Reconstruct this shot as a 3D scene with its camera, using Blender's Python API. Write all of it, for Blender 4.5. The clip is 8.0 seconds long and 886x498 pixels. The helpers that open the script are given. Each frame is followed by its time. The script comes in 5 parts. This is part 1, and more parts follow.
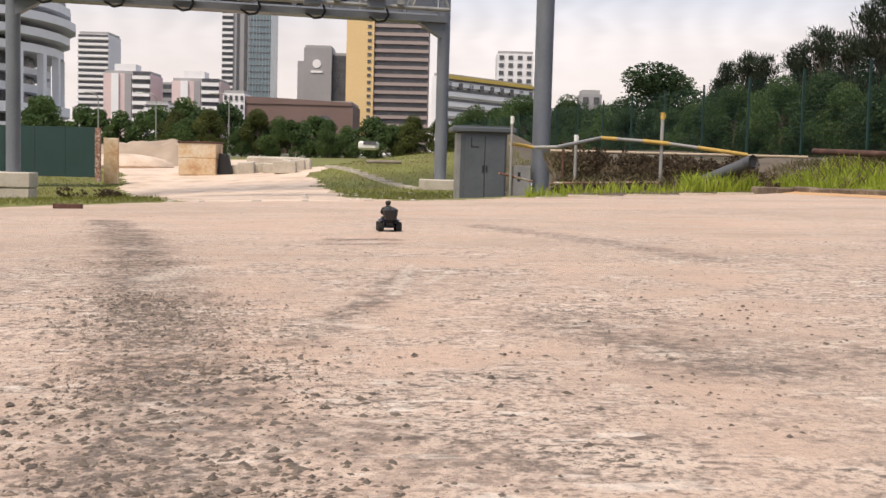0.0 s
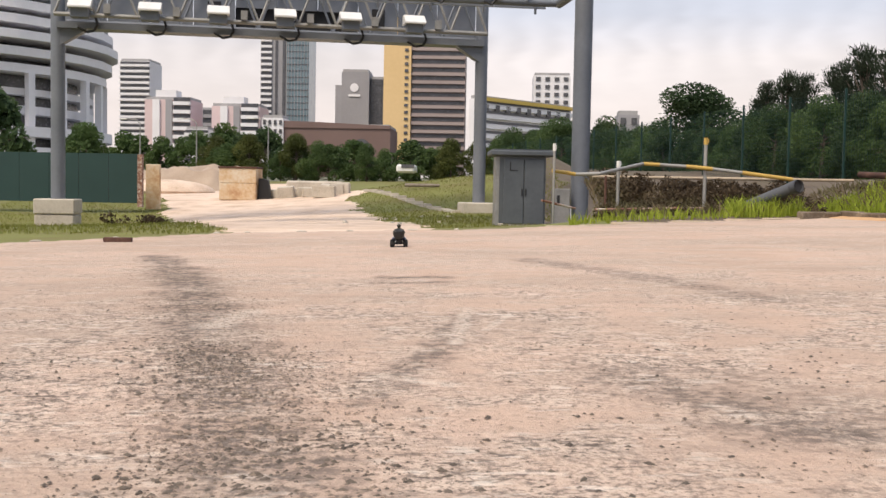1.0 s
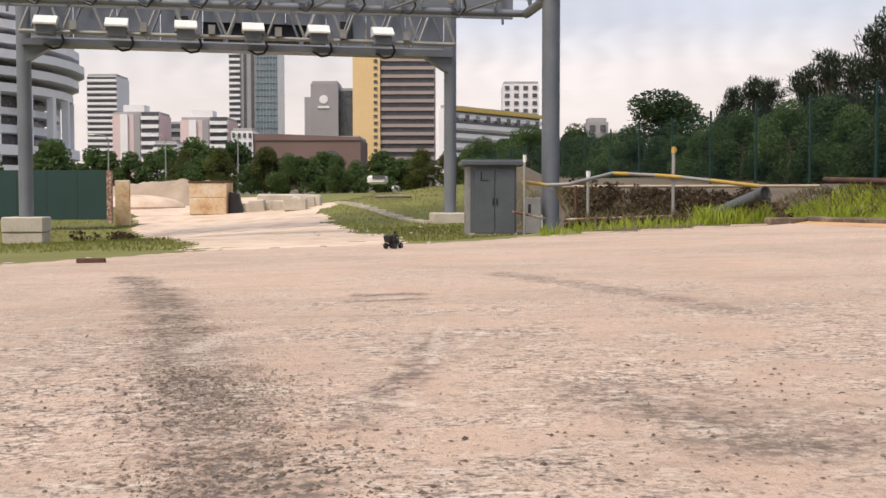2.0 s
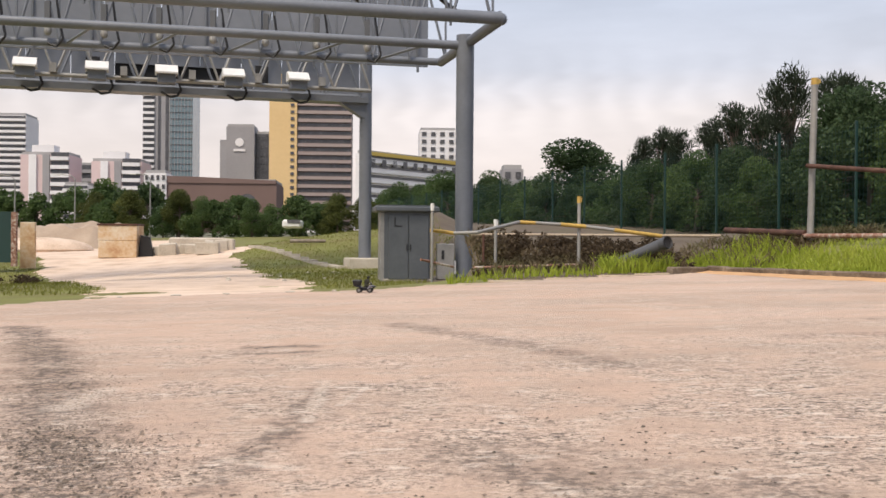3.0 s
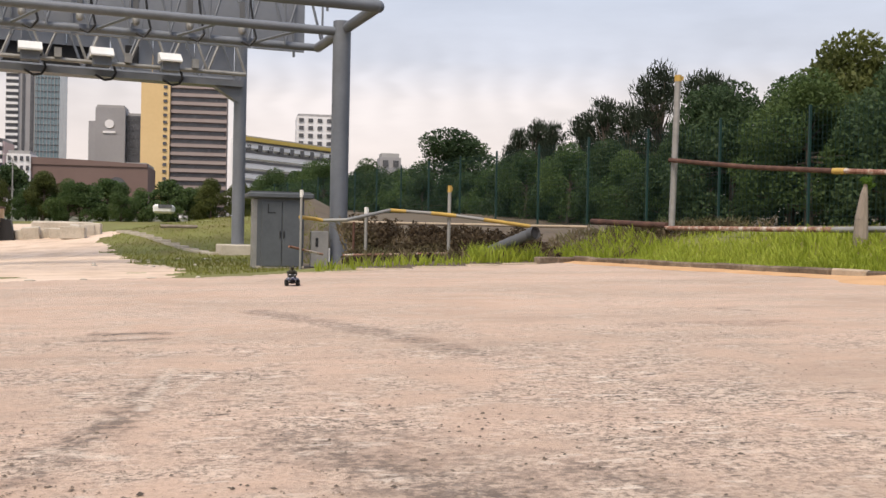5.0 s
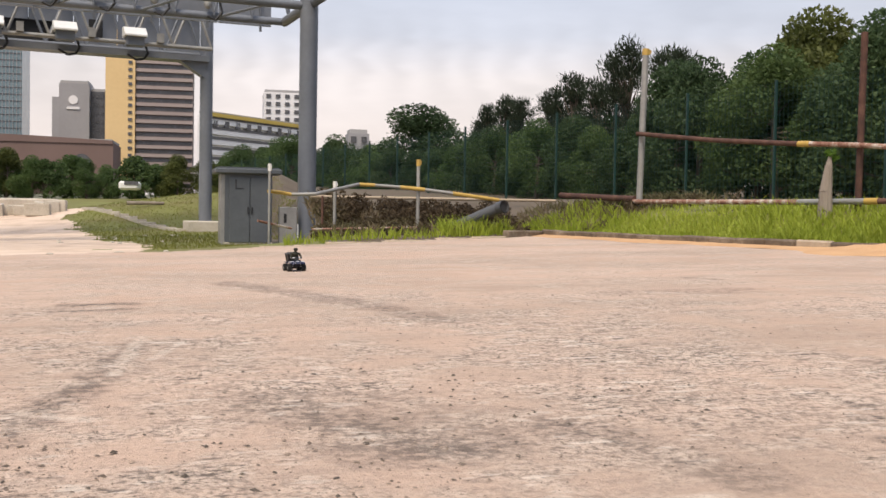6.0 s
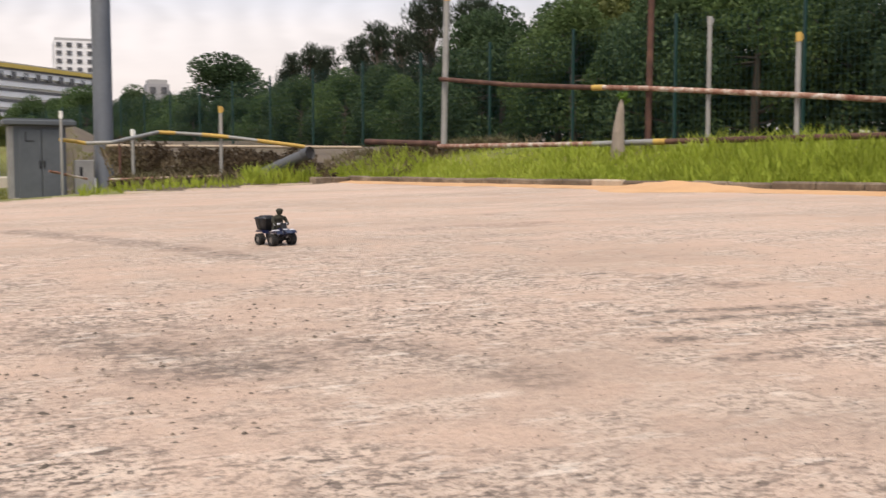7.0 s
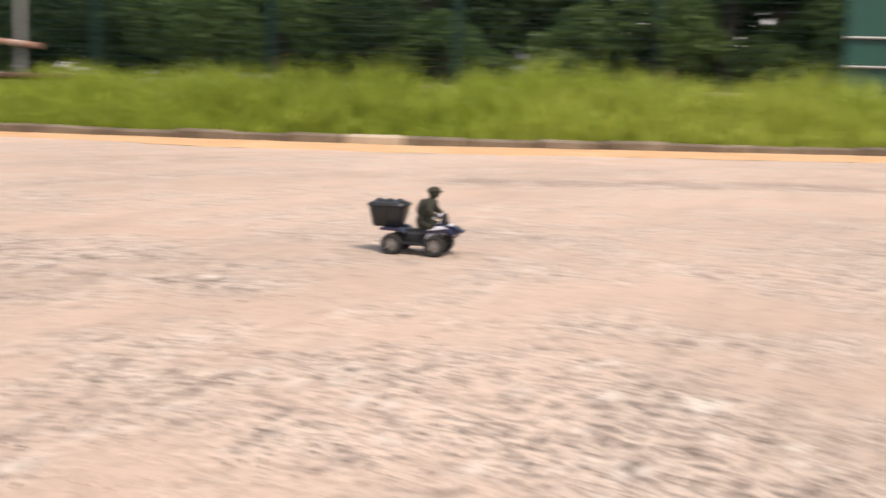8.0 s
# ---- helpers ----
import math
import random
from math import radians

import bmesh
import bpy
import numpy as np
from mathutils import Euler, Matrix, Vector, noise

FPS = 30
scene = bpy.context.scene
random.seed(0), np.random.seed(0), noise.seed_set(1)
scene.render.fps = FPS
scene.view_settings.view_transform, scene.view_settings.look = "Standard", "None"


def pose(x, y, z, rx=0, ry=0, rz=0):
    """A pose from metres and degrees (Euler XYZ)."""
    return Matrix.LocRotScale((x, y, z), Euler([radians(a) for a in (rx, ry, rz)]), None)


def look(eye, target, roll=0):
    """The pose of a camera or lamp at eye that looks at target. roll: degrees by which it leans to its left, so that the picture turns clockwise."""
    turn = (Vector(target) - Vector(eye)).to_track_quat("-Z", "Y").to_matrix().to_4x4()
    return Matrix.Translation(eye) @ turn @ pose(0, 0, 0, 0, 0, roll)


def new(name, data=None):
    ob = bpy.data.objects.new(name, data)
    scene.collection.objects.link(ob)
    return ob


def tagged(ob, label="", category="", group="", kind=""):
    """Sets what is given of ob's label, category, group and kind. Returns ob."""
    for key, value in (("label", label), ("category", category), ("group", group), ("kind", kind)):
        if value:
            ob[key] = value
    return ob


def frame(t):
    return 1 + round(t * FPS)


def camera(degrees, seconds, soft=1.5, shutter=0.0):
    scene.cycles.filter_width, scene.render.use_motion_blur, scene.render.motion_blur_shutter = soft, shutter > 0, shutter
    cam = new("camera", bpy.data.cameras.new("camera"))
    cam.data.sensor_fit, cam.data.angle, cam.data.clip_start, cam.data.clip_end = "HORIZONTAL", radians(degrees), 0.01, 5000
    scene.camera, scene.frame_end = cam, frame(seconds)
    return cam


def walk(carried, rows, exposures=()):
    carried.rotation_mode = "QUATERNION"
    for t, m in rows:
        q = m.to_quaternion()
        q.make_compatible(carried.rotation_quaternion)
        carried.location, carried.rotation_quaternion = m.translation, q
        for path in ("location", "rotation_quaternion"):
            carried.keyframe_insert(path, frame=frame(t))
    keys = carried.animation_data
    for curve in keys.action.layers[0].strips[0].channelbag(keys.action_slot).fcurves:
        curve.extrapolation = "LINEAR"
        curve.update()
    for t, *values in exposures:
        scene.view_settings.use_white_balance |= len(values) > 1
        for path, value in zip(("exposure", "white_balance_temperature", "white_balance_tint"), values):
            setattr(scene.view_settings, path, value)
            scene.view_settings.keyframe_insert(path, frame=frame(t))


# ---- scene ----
LEVEL = pose(0, 0, 0, 0, -1.1, 0)  # the paving falls to one side
cam = camera(45.4, 8.0, shutter=0.22)
PATH = [
    (0, (0.0154, 0.0301, 0.9034), (-0.0035, 2.0246, 0.7555), 0.45),
    (0.5, (-0.0062, 0.0066, 0.9065), (-0.0582, 2.0013, 0.7713), 0.46),
    (1, (-0.0330, 0.0318, 0.9591), (-0.1235, 2.0269, 0.8522), -0.04),
    (1.2, (-0.0472, 0.0318, 0.9699), (-0.1387, 2.0268, 0.8620), -0.24),
    (2.3, (-0.0145, -0.0389, 0.9947), (-0.0107, 1.9599, 0.9254), -1.29),
    (2.5, (0.0075, -0.0252, 1.0001), (0.0479, 1.9737, 0.9483), -1.21),
    (3, (0.0500, -0.0300, 1.0136), (0.1707, 1.9663, 1.0068), -0.65),
    (3.5, (0.0780, -0.0272, 1.0140), (0.2696, 1.9635, 1.0324), 0.00),
    (4, (0.1012, -0.0239, 1.0119), (0.3580, 1.9595, 1.0225), 0.29),
    (4.5, (0.1197, -0.0237, 1.0085), (0.4434, 1.9499, 0.9975), 0.01),
    (4.7, (0.1209, -0.0230, 1.0108), (0.4594, 1.9481, 0.9918), 0.01),
    (5.8, (0.1118, -0.0306, 0.9919), (0.4986, 1.9306, 0.9295), 0.15),
    (6, (0.1137, -0.0360, 0.9842), (0.5225, 1.9204, 0.9098), -0.05),
    (6.5, (0.1058, -0.0510, 0.9571), (0.6392, 1.8729, 0.8383), -0.38),
    (7, (0.1293, -0.0598, 0.9361), (0.8772, 1.7873, 0.7659), -0.95),
    (7.3, (0.1484, -0.0758, 0.9325), (1.0910, 1.6768, 0.7323), -1.03),
    (7.5, (0.1812, -0.0874, 0.9312), (1.3693, 1.5053, 0.7037), -0.65),
    (7.7, (0.1857, -0.2083, 0.9448), (1.6334, 1.1476, 0.6884), 0.11),
    (7.9, (0.2721, -0.2890, 0.9311), (1.9200, 0.8124, 0.6641), 0.98),
    (8, (0.2225, -0.3360, 0.9187), (2.0324, 0.4709, 0.6484), 1.38),
]
walk(cam, [(t, LEVEL @ look(eye, target, roll)) for t, eye, target, roll in PATH], [(0, 0.41), (1.0, 0.40), (2.5, 0.36), (6.5, 0.37), (7.0, 0.42), (7.4, 0.49), (8.0, 0.64)])

SLOPE = math.tan(radians(1.1))


def laid_out(unit):
    """Places a layout drawn in units of so many metres round the standing point at the yard's edge."""
    return Matrix.Translation(LEVEL @ Vector((0.12, -0.024, 1.008))) @ Matrix.Scale(unit, 4) @ Matrix.Translation(LEVEL @ Vector((-0.24, 0.053, -0.976)))


PAVING, BANK = laid_out(0.383), laid_out(0.33)


def place(m, make, keep=()):
    """Builds with make() and lays its top-level things out by m."""
    before = set(bpy.data.objects)
    make()
    for ob in set(bpy.data.objects) - before:
        if ob.parent is None and ob.name.split(".")[0] not in keep:
            ob.matrix_basis = m @ ob.matrix_basis


def sstep(a, b, v):
    k = min(1.0, max(0.0, (v - a) / (b - a)))
    return k * k * (3 - 2 * k)


# ---- light ----
SUN_EL, SUN_AZ = 58.0, 215.0
world = bpy.data.worlds.new("overcast_sky")
scene.world = world
world.use_nodes = True


def build_sky():
    nt = world.node_tree
    nt.nodes.clear()
    N, L = nt.nodes.new, nt.links.new
    out, bg = N("ShaderNodeOutputWorld"), N("ShaderNodeBackground")
    sky = N("ShaderNodeTexSky")
    sky.sky_type, sky.sun_disc = "NISHITA", False
    sky.sun_elevation, sky.sun_rotation = radians(SUN_EL), radians(SUN_AZ)
    sky.air_density, sky.dust_density = 1.2, 3.0
    dim = N("ShaderNodeVectorMath")
    dim.operation = "SCALE"
    dim.inputs["Scale"].default_value = 0.10
    L(sky.outputs[0], dim.inputs[0])
    geo = N("ShaderNodeTexCoord")
    sep = N("ShaderNodeSeparateXYZ")
    L(geo.outputs["Generated"], sep.inputs[0])
    # thin cloud deck: bands stretched along the horizon
    mp = N("ShaderNodeMapping")
    mp.inputs["Scale"].default_value = (2.2, 2.2, 9.0)
    L(geo.outputs["Generated"], mp.inputs[0])
    n1 = N("ShaderNodeTexNoise")
    n1.inputs["Scale"].default_value, n1.inputs["Detail"].default_value, n1.inputs["Roughness"].default_value = 2.0, 7, 0.55
    L(mp.outputs[0], n1.inputs["Vector"])
    wv = N("ShaderNodeTexWave")
    wv.wave_type, wv.bands_direction = "BANDS", "X"
    wv.inputs["Scale"].default_value, wv.inputs["Distortion"].default_value, wv.inputs["Detail"].default_value = 4.0, 5.0, 2.0
    L(mp.outputs[0], wv.inputs["Vector"])
    ramp = N("ShaderNodeValToRGB")
    e = ramp.color_ramp.elements
    e[0].position, e[0].color = 0.0, (0.70, 0.62, 0.61, 1)
    e[1].position, e[1].color = 0.55, (0.42, 0.48, 0.62, 1)
    for p, c in ((0.07, (0.77, 0.68, 0.65, 1)), (0.125, (0.74, 0.675, 0.665, 1)), (0.165, (0.58, 0.59, 0.66, 1)), (0.22, (0.53, 0.565, 0.66, 1)), (0.32, (0.52, 0.56, 0.67, 1))):
        m = e.new(p)
        m.color = c
    L(sep.outputs["Z"], ramp.inputs[0])
    br = N("ShaderNodeMapRange")
    br.inputs["From Min"].default_value, br.inputs["From Max"].default_value = 0.35, 0.7
    br.inputs["To Min"].default_value, br.inputs["To Max"].default_value = 0.90, 1.08
    L(n1.outputs["Fac"], br.inputs["Value"])
    rip = N("ShaderNodeMapRange")
    rip.inputs["To Min"].default_value, rip.inputs["To Max"].default_value = 0.0, 0.09
    L(wv.outputs["Fac"], rip.inputs["Value"])
    # the ripples lie in one belt of the sky
    belt = N("ShaderNodeValToRGB")
    be = belt.color_ramp.elements
    be[0].position, be[0].color = 0.09, (0, 0, 0, 1)
    be[1].position, be[1].color = 0.19, (0, 0, 0, 1)
    bm_ = be.new(0.135)
    bm_.color = (1, 1, 1, 1)
    L(sep.outputs["Z"], belt.inputs[0])
    rb = N("ShaderNodeMath")
    rb.operation = "MULTIPLY"
    L(rip.outputs[0], rb.inputs[0])
    L(belt.outputs[0], rb.inputs[1])
    r1 = N("ShaderNodeMath")
    r1.operation = "SUBTRACT"
    r1.inputs[0].default_value = 1.02
    L(rb.outputs[0], r1.inputs[1])
    rip = r1
    mul = N("ShaderNodeMath")
    mul.operation = "MULTIPLY"
    L(br.outputs[0], mul.inputs[0])
    L(rip.outputs[0], mul.inputs[1])
    cl = N("ShaderNodeVectorMath")
    cl.operation = "SCALE"
    L(ramp.outputs[0], cl.inputs[0])
    L(mul.outputs[0], cl.inputs["Scale"])
    mix = N("ShaderNodeMixRGB")
    mix.inputs[0].default_value = 0.9
    L(dim.outputs[0], mix.inputs[1])
    L(cl.outputs[0], mix.inputs[2])
    L(mix.outputs[0], bg.inputs[0])
    bg.inputs[1].default_value = 1.0
    L(bg.outputs[0], out.inputs[0])


build_sky()
sun = new("sun", bpy.data.lights.new("sun", "SUN"))
sun.data.energy, sun.data.angle, sun.data.color = 3.0, radians(24), (1.0, 0.87, 0.72)
_a, _e = radians(SUN_AZ), radians(SUN_EL)
sun.matrix_world = look((0, 0, 60), (-math.sin(_a) * math.cos(_e), -math.cos(_a) * math.cos(_e), 60 - math.sin(_e)))
scene.view_settings.exposure = 0.35


# ---- materials ----
def material(name, cols, rough=0.8, metal=0.0, scale=3.0, fine=40.0, bump=0.2, spread=0.5, stretch=(1, 1, 1), island=0.0, coat=0.0, space="Object"):
    """A surface of two or three base colours mixed by coarse and fine noise, with relief."""
    m = bpy.data.materials.new(name)
    m.use_nodes = True
    nt = m.node_tree
    nt.nodes.clear()
    N, L = nt.nodes.new, nt.links.new
    out, bs = N("ShaderNodeOutputMaterial"), N("ShaderNodeBsdfPrincipled")
    L(bs.outputs[0], out.inputs[0])
    tc = N("ShaderNodeTexCoord")
    mp = N("ShaderNodeMapping")
    mp.inputs["Scale"].default_value = stretch
    if space == "World":
        gm = N("ShaderNodeNewGeometry")
        L(gm.outputs["Position"], mp.inputs[0])
    else:
        L(tc.outputs["Object"], mp.inputs[0])
    a, b = N("ShaderNodeTexNoise"), N("ShaderNodeTexNoise")
    for n, s, d in ((a, scale, 5), (b, fine, 4)):
        n.inputs["Scale"].default_value, n.inputs["Detail"].default_value = s, d
        L(mp.outputs[0], n.inputs["Vector"])
    mx = N("ShaderNodeMath")
    mx.operation = "MULTIPLY_ADD"
    mx.inputs[1].default_value = 0.65
    L(a.outputs["Fac"], mx.inputs[0])
    sc = N("ShaderNodeMath")
    sc.operation = "MULTIPLY"
    sc.inputs[1].default_value = 0.35
    L(b.outputs["Fac"], sc.inputs[0])
    L(sc.outputs[0], mx.inputs[2])
    ramp = N("ShaderNodeValToRGB")
    e = ramp.color_ramp.elements
    lo, hi = 0.5 - spread / 2, 0.5 + spread / 2
    e[0].position, e[0].color = lo, (*cols[0], 1)
    e[1].position, e[1].color = hi, (*cols[-1], 1)
    for i, c in enumerate(cols[1:-1]):
        x = e.new(lo + (hi - lo) * (i + 1) / (len(cols) - 1))
        x.color = (*c, 1)
    L(mx.outputs[0], ramp.inputs[0])
    col = ramp.outputs[0]
    if island:
        gm = N("ShaderNodeNewGeometry")
        oi = N("ShaderNodeObjectInfo")
        ad = N("ShaderNodeMath")
        ad.operation = "ADD"
        L(gm.outputs["Random Per Island"], ad.inputs[0])
        L(oi.outputs["Random"], ad.inputs[1])
        mr = N("ShaderNodeMapRange")
        mr.inputs["From Max"].default_value = 2.0
        mr.inputs["To Min"].default_value, mr.inputs["To Max"].default_value = 1 - island, 1 + island
        L(ad.outputs[0], mr.inputs["Value"])
        vm = N("ShaderNodeVectorMath")
        vm.operation = "SCALE"
        L(col, vm.inputs[0])
        L(mr.outputs[0], vm.inputs["Scale"])
        col = vm.outputs[0]
    L(col, bs.inputs["Base Color"])
    rr = N("ShaderNodeMapRange")
    rr.inputs["To Min"].default_value, rr.inputs["To Max"].default_value = max(0.02, rough - 0.12), min(1.0, rough + 0.12)
    L(b.outputs["Fac"], rr.inputs["Value"])
    L(rr.outputs[0], bs.inputs["Roughness"])
    bs.inputs["Metallic"].default_value = metal
    bs.inputs["Coat Weight"].default_value = coat
    if bump:
        bp = N("ShaderNodeBump")
        bp.inputs["Strength"].default_value, bp.inputs["Distance"].default_value = bump, 0.02
        L(mx.outputs[0], bp.inputs["Height"])
        L(bp.outputs[0], bs.inputs["Normal"])
    return m


def leaf_material(name, cols, island=0.35):
    m = material(name, cols, rough=0.6, scale=0.25, fine=3.0, bump=0, spread=0.4, island=island, space="World")
    nt = m.node_tree
    bs = next(n for n in nt.nodes if n.type == "BSDF_PRINCIPLED")
    out = next(n for n in nt.nodes if n.type == "OUTPUT_MATERIAL")
    bs.inputs["Specular IOR Level"].default_value = 0.25
    tr, mixs = nt.nodes.new("ShaderNodeBsdfTranslucent"), nt.nodes.new("ShaderNodeMixShader")
    nt.links.new(bs.inputs["Base Color"].links[0].from_socket, tr.inputs[0])
    mixs.inputs[0].default_value = 0.42
    nt.links.new(bs.outputs[0], mixs.inputs[1])
    nt.links.new(tr.outputs[0], mixs.inputs[2])
    nt.links.new(mixs.outputs[0], out.inputs[0])
    return m


def paving_material():
    """Dusty worn concrete paving: pale sandy dust, grey worn patches, dark gravel specks and tyre wipes."""
    m = bpy.data.materials.new("dusty_concrete")
    m.use_nodes = True
    nt = m.node_tree
    nt.nodes.clear()
    N, L = nt.nodes.new, nt.links.new
    out, bs = N("ShaderNodeOutputMaterial"), N("ShaderNodeBsdfPrincipled")
    L(bs.outputs[0], out.inputs[0])
    gm = N("ShaderNodeNewGeometry")
    spot = N("ShaderNodeVectorMath")
    spot.operation = "MULTIPLY_ADD"
    L(gm.outputs["Position"], spot.inputs[0])
    back = PAVING.inverted()
    spot.inputs[1].default_value = (back[0][0],) * 3
    spot.inputs[2].default_value = back.translation

    def noise_of(scale, detail=5, rough=0.55, stretch=None, dist=0.0):
        n = N("ShaderNodeTexNoise")
        n.inputs["Scale"].default_value, n.inputs["Detail"].default_value = scale, detail
        n.inputs["Roughness"].default_value, n.inputs["Distortion"].default_value = rough, dist
        if stretch:
            mp = N("ShaderNodeMapping")
            mp.inputs["Scale"].default_value = stretch[:3]
            mp.inputs["Rotation"].default_value = (0, 0, radians(stretch[3]))
            L(spot.outputs[0], mp.inputs[0])
            L(mp.outputs[0], n.inputs["Vector"])
        else:
            L(spot.outputs[0], n.inputs["Vector"])
        return n.outputs["Fac"]

    def ranged(v, a, b, lo=0.0, hi=1.0):
        r = N("ShaderNodeMapRange")
        for k, x in (("From Min", a), ("From Max", b), ("To Min", lo), ("To Max", hi)):
            r.inputs[k].default_value = x
        L(v, r.inputs["Value"])
        return r.outputs[0]

    def blend(fac, c1, c2):
        x = N("ShaderNodeMixRGB")
        L(fac, x.inputs[0])
        for i, c in ((1, c1), (2, c2)):
            if isinstance(c, tuple):
                x.inputs[i].default_value = (*c, 1)
            else:
                L(c, x.inputs[i])
        return x.outputs[0]

    def math_of(op, a, b):
        x = N("ShaderNodeMath")
        x.operation = op
        for i, v in ((0, a), (1, b)):
            if isinstance(v, float):
                x.inputs[i].default_value = v
            else:
                L(v, x.inputs[i])
        return x.outputs[0]

    def stroke(pts, width, rough=0.3):
        """1 along a worn line on the paving, fading unevenly to 0 at its sides."""
        best = None
        for (ax, ay), (bx, by) in zip(pts, pts[1:]):
            sub_ = N("ShaderNodeVectorMath")
            sub_.operation = "SUBTRACT"
            L(flat.outputs[0], sub_.inputs[0])
            sub_.inputs[1].default_value = (ax, ay, 0)
            dot = N("ShaderNodeVectorMath")
            dot.operation = "DOT_PRODUCT"
            L(sub_.outputs[0], dot.inputs[0])
            n2 = (bx - ax) ** 2 + (by - ay) ** 2
            dot.inputs[1].default_value = ((bx - ax) / n2, (by - ay) / n2, 0)
            cl = ranged(dot.outputs["Value"], 0.0, 1.0)
            sc = N("ShaderNodeVectorMath")
            sc.operation = "SCALE"
            sc.inputs[0].default_value = (bx - ax, by - ay, 0)
            L(cl, sc.inputs["Scale"])
            gap = N("ShaderNodeVectorMath")
            gap.operation = "DISTANCE"
            L(sub_.outputs[0], gap.inputs[0])
            L(sc.outputs[0], gap.inputs[1])
            best = gap.outputs["Value"] if best is None else math_of("MINIMUM", best, gap.outputs["Value"])
        d = math_of("ADD", best, math_of("MULTIPLY", math_of("SUBTRACT", patchy, 0.5), width * 3.0))
        return math_of("MULTIPLY", ranged(d, width * 1.2, width * 0.3), ranged(specky, 0.55, 0.45, rough, 1.0))

    flat = N("ShaderNodeVectorMath")
    flat.operation = "MULTIPLY"
    flat.inputs[1].default_value = (1, 1, 0)
    L(spot.outputs[0], flat.inputs[0])
    patchy, specky = noise_of(2.2, 6, 0.6), noise_of(14.0, 6, 0.7)
    broad = noise_of(0.55, 5)
    dust = blend(ranged(broad, 0.35, 0.65), (0.565, 0.405, 0.31), (0.645, 0.485, 0.385))
    worn = ranged(math_of("ADD", noise_of(0.22, 6, 0.6, (1.0, 1.9, 1, 12)), math_of("MULTIPLY", patchy, 0.35)), 0.60, 0.78)
    col = blend(math_of("MULTIPLY", worn, 0.5), dust, (0.37, 0.29, 0.23))
    wipe = ranged(noise_of(0.5, 6, 0.6, (0.28, 3.2, 1, -14), 0.6), 0.56, 0.66)
    col = blend(math_of("MULTIPLY", wipe, 0.26), col, (0.34, 0.27, 0.22))
    fine_streak = ranged(noise_of(1.6, 6, 0.65, (0.5, 2.2, 1, 8), 0.4), 0.50, 0.66)
    col = blend(math_of("MULTIPLY", fine_streak, 0.24), col, (0.29, 0.235, 0.195))
    DARK = (0.13, 0.105, 0.09)
    for pts, w, k in (
            (((-0.57, 1.80), (-0.93, 3.31), (-1.24, 4.42), (-1.74, 6.02), (-2.88, 9.52), (-4.40, 13.34)), 0.26, 0.75),
            (((0.30, 12.55), (0.78, 11.27), (1.19, 10.24), (1.58, 9.04), (1.89, 8.01)), 0.2, 0.5),
            (((-0.69, 4.42), (-0.50, 5.30), (-0.30, 5.94)), 0.14, 0.4), (((-1.13, 10.00), (-0.61, 10.04)), 0.13, 0.75),
            (((0.54, 4.98), (0.86, 4.42), (1.10, 3.95)), 0.38, 0.3), (((0.74, 3.83), (1.10, 3.63)), 0.2, 0.34), (((-0.34, 2.75), (0.14, 2.59)), 0.25, 0.45),
            (((2.98, 4.12), (3.92, 3.93)), 0.06, 0.62), (((2.85, 3.85), (3.99, 3.75)), 0.065, 0.62), (((2.73, 3.48), (3.88, 3.39)), 0.065, 0.62), (((2.66, 3.05), (3.64, 3.01)), 0.065, 0.58), (((3.75, 3.7), (4.05, 2.98)), 0.14, 0.42),
            (((1.57, 4.06), (1.9, 3.1)), 0.14, 0.4), (((3.85, 5.42), (4.01, 4.78)), 0.14, 0.45), (((0.41, 4.75), (1.06, 3.65)), 0.14, 0.45), (((9.38, 2.73), (11.19, -0.47)), 0.45, 0.4), (((4.10, 10.02), (5.47, 10.00)), 0.25, 0.35),
            (((-1.21, 9.45), (-0.57, 9.56)), 0.09, 0.7), (((-0.33, 7.03), (-0.63, 4.19)), 0.11, 0.45), (((5.80, 11.87), (5.94, 11.57)), 0.14, 0.55)):
        col = blend(math_of("MULTIPLY", stroke(pts, w * 1.15), min(0.95, k * 1.35)), col, DARK)
    for pts, w in ((((-0.32, 7.46), (-0.35, 5.81)), 0.05), (((-0.01, 7.26), (-0.19, 6.33)), 0.035), (((-0.65, 4.79), (-0.32, 4.57)), 0.06), (((-1.86, 6.44), (-1.81, 7.29)), 0.12), (((1.30, 2.90), (1.72, 2.92)), 0.05), (((2.77, 3.68), (3.89, 3.57)), 0.035)):
        col = blend(math_of("MULTIPLY", stroke(pts, w), 0.75), col, (0.80, 0.68, 0.57))
    grain = noise_of(34.0, 5, 0.75)
    heart = N("ShaderNodeVectorMath")
    heart.operation = "DISTANCE"
    heart.inputs[1].default_value = (0.8, 3.8, 0)
    L(flat.outputs[0], heart.inputs[0])
    gravelly = ranged(heart.outputs["Value"], 9.0, 3.0, 0.5, 1.15)
    gritty = ranged(math_of("ADD", broad, math_of("MULTIPLY", patchy, 0.5)), 0.65, 0.90, 0.14, 1.0)
    gritty = math_of("MULTIPLY", gritty, gravelly)
    col = blend(ranged(patchy, 0.50, 0.62, 0.0, 0.3), col, (0.72, 0.585, 0.475))
    col = blend(math_of("MULTIPLY", ranged(specky, 0.51, 0.58), math_of("MULTIPLY", gritty, 0.32)), col, (0.72, 0.59, 0.48))
    col = blend(math_of("MULTIPLY", ranged(specky, 0.485, 0.42), math_of("MULTIPLY", gritty, 0.6)), col, (0.20, 0.16, 0.135))
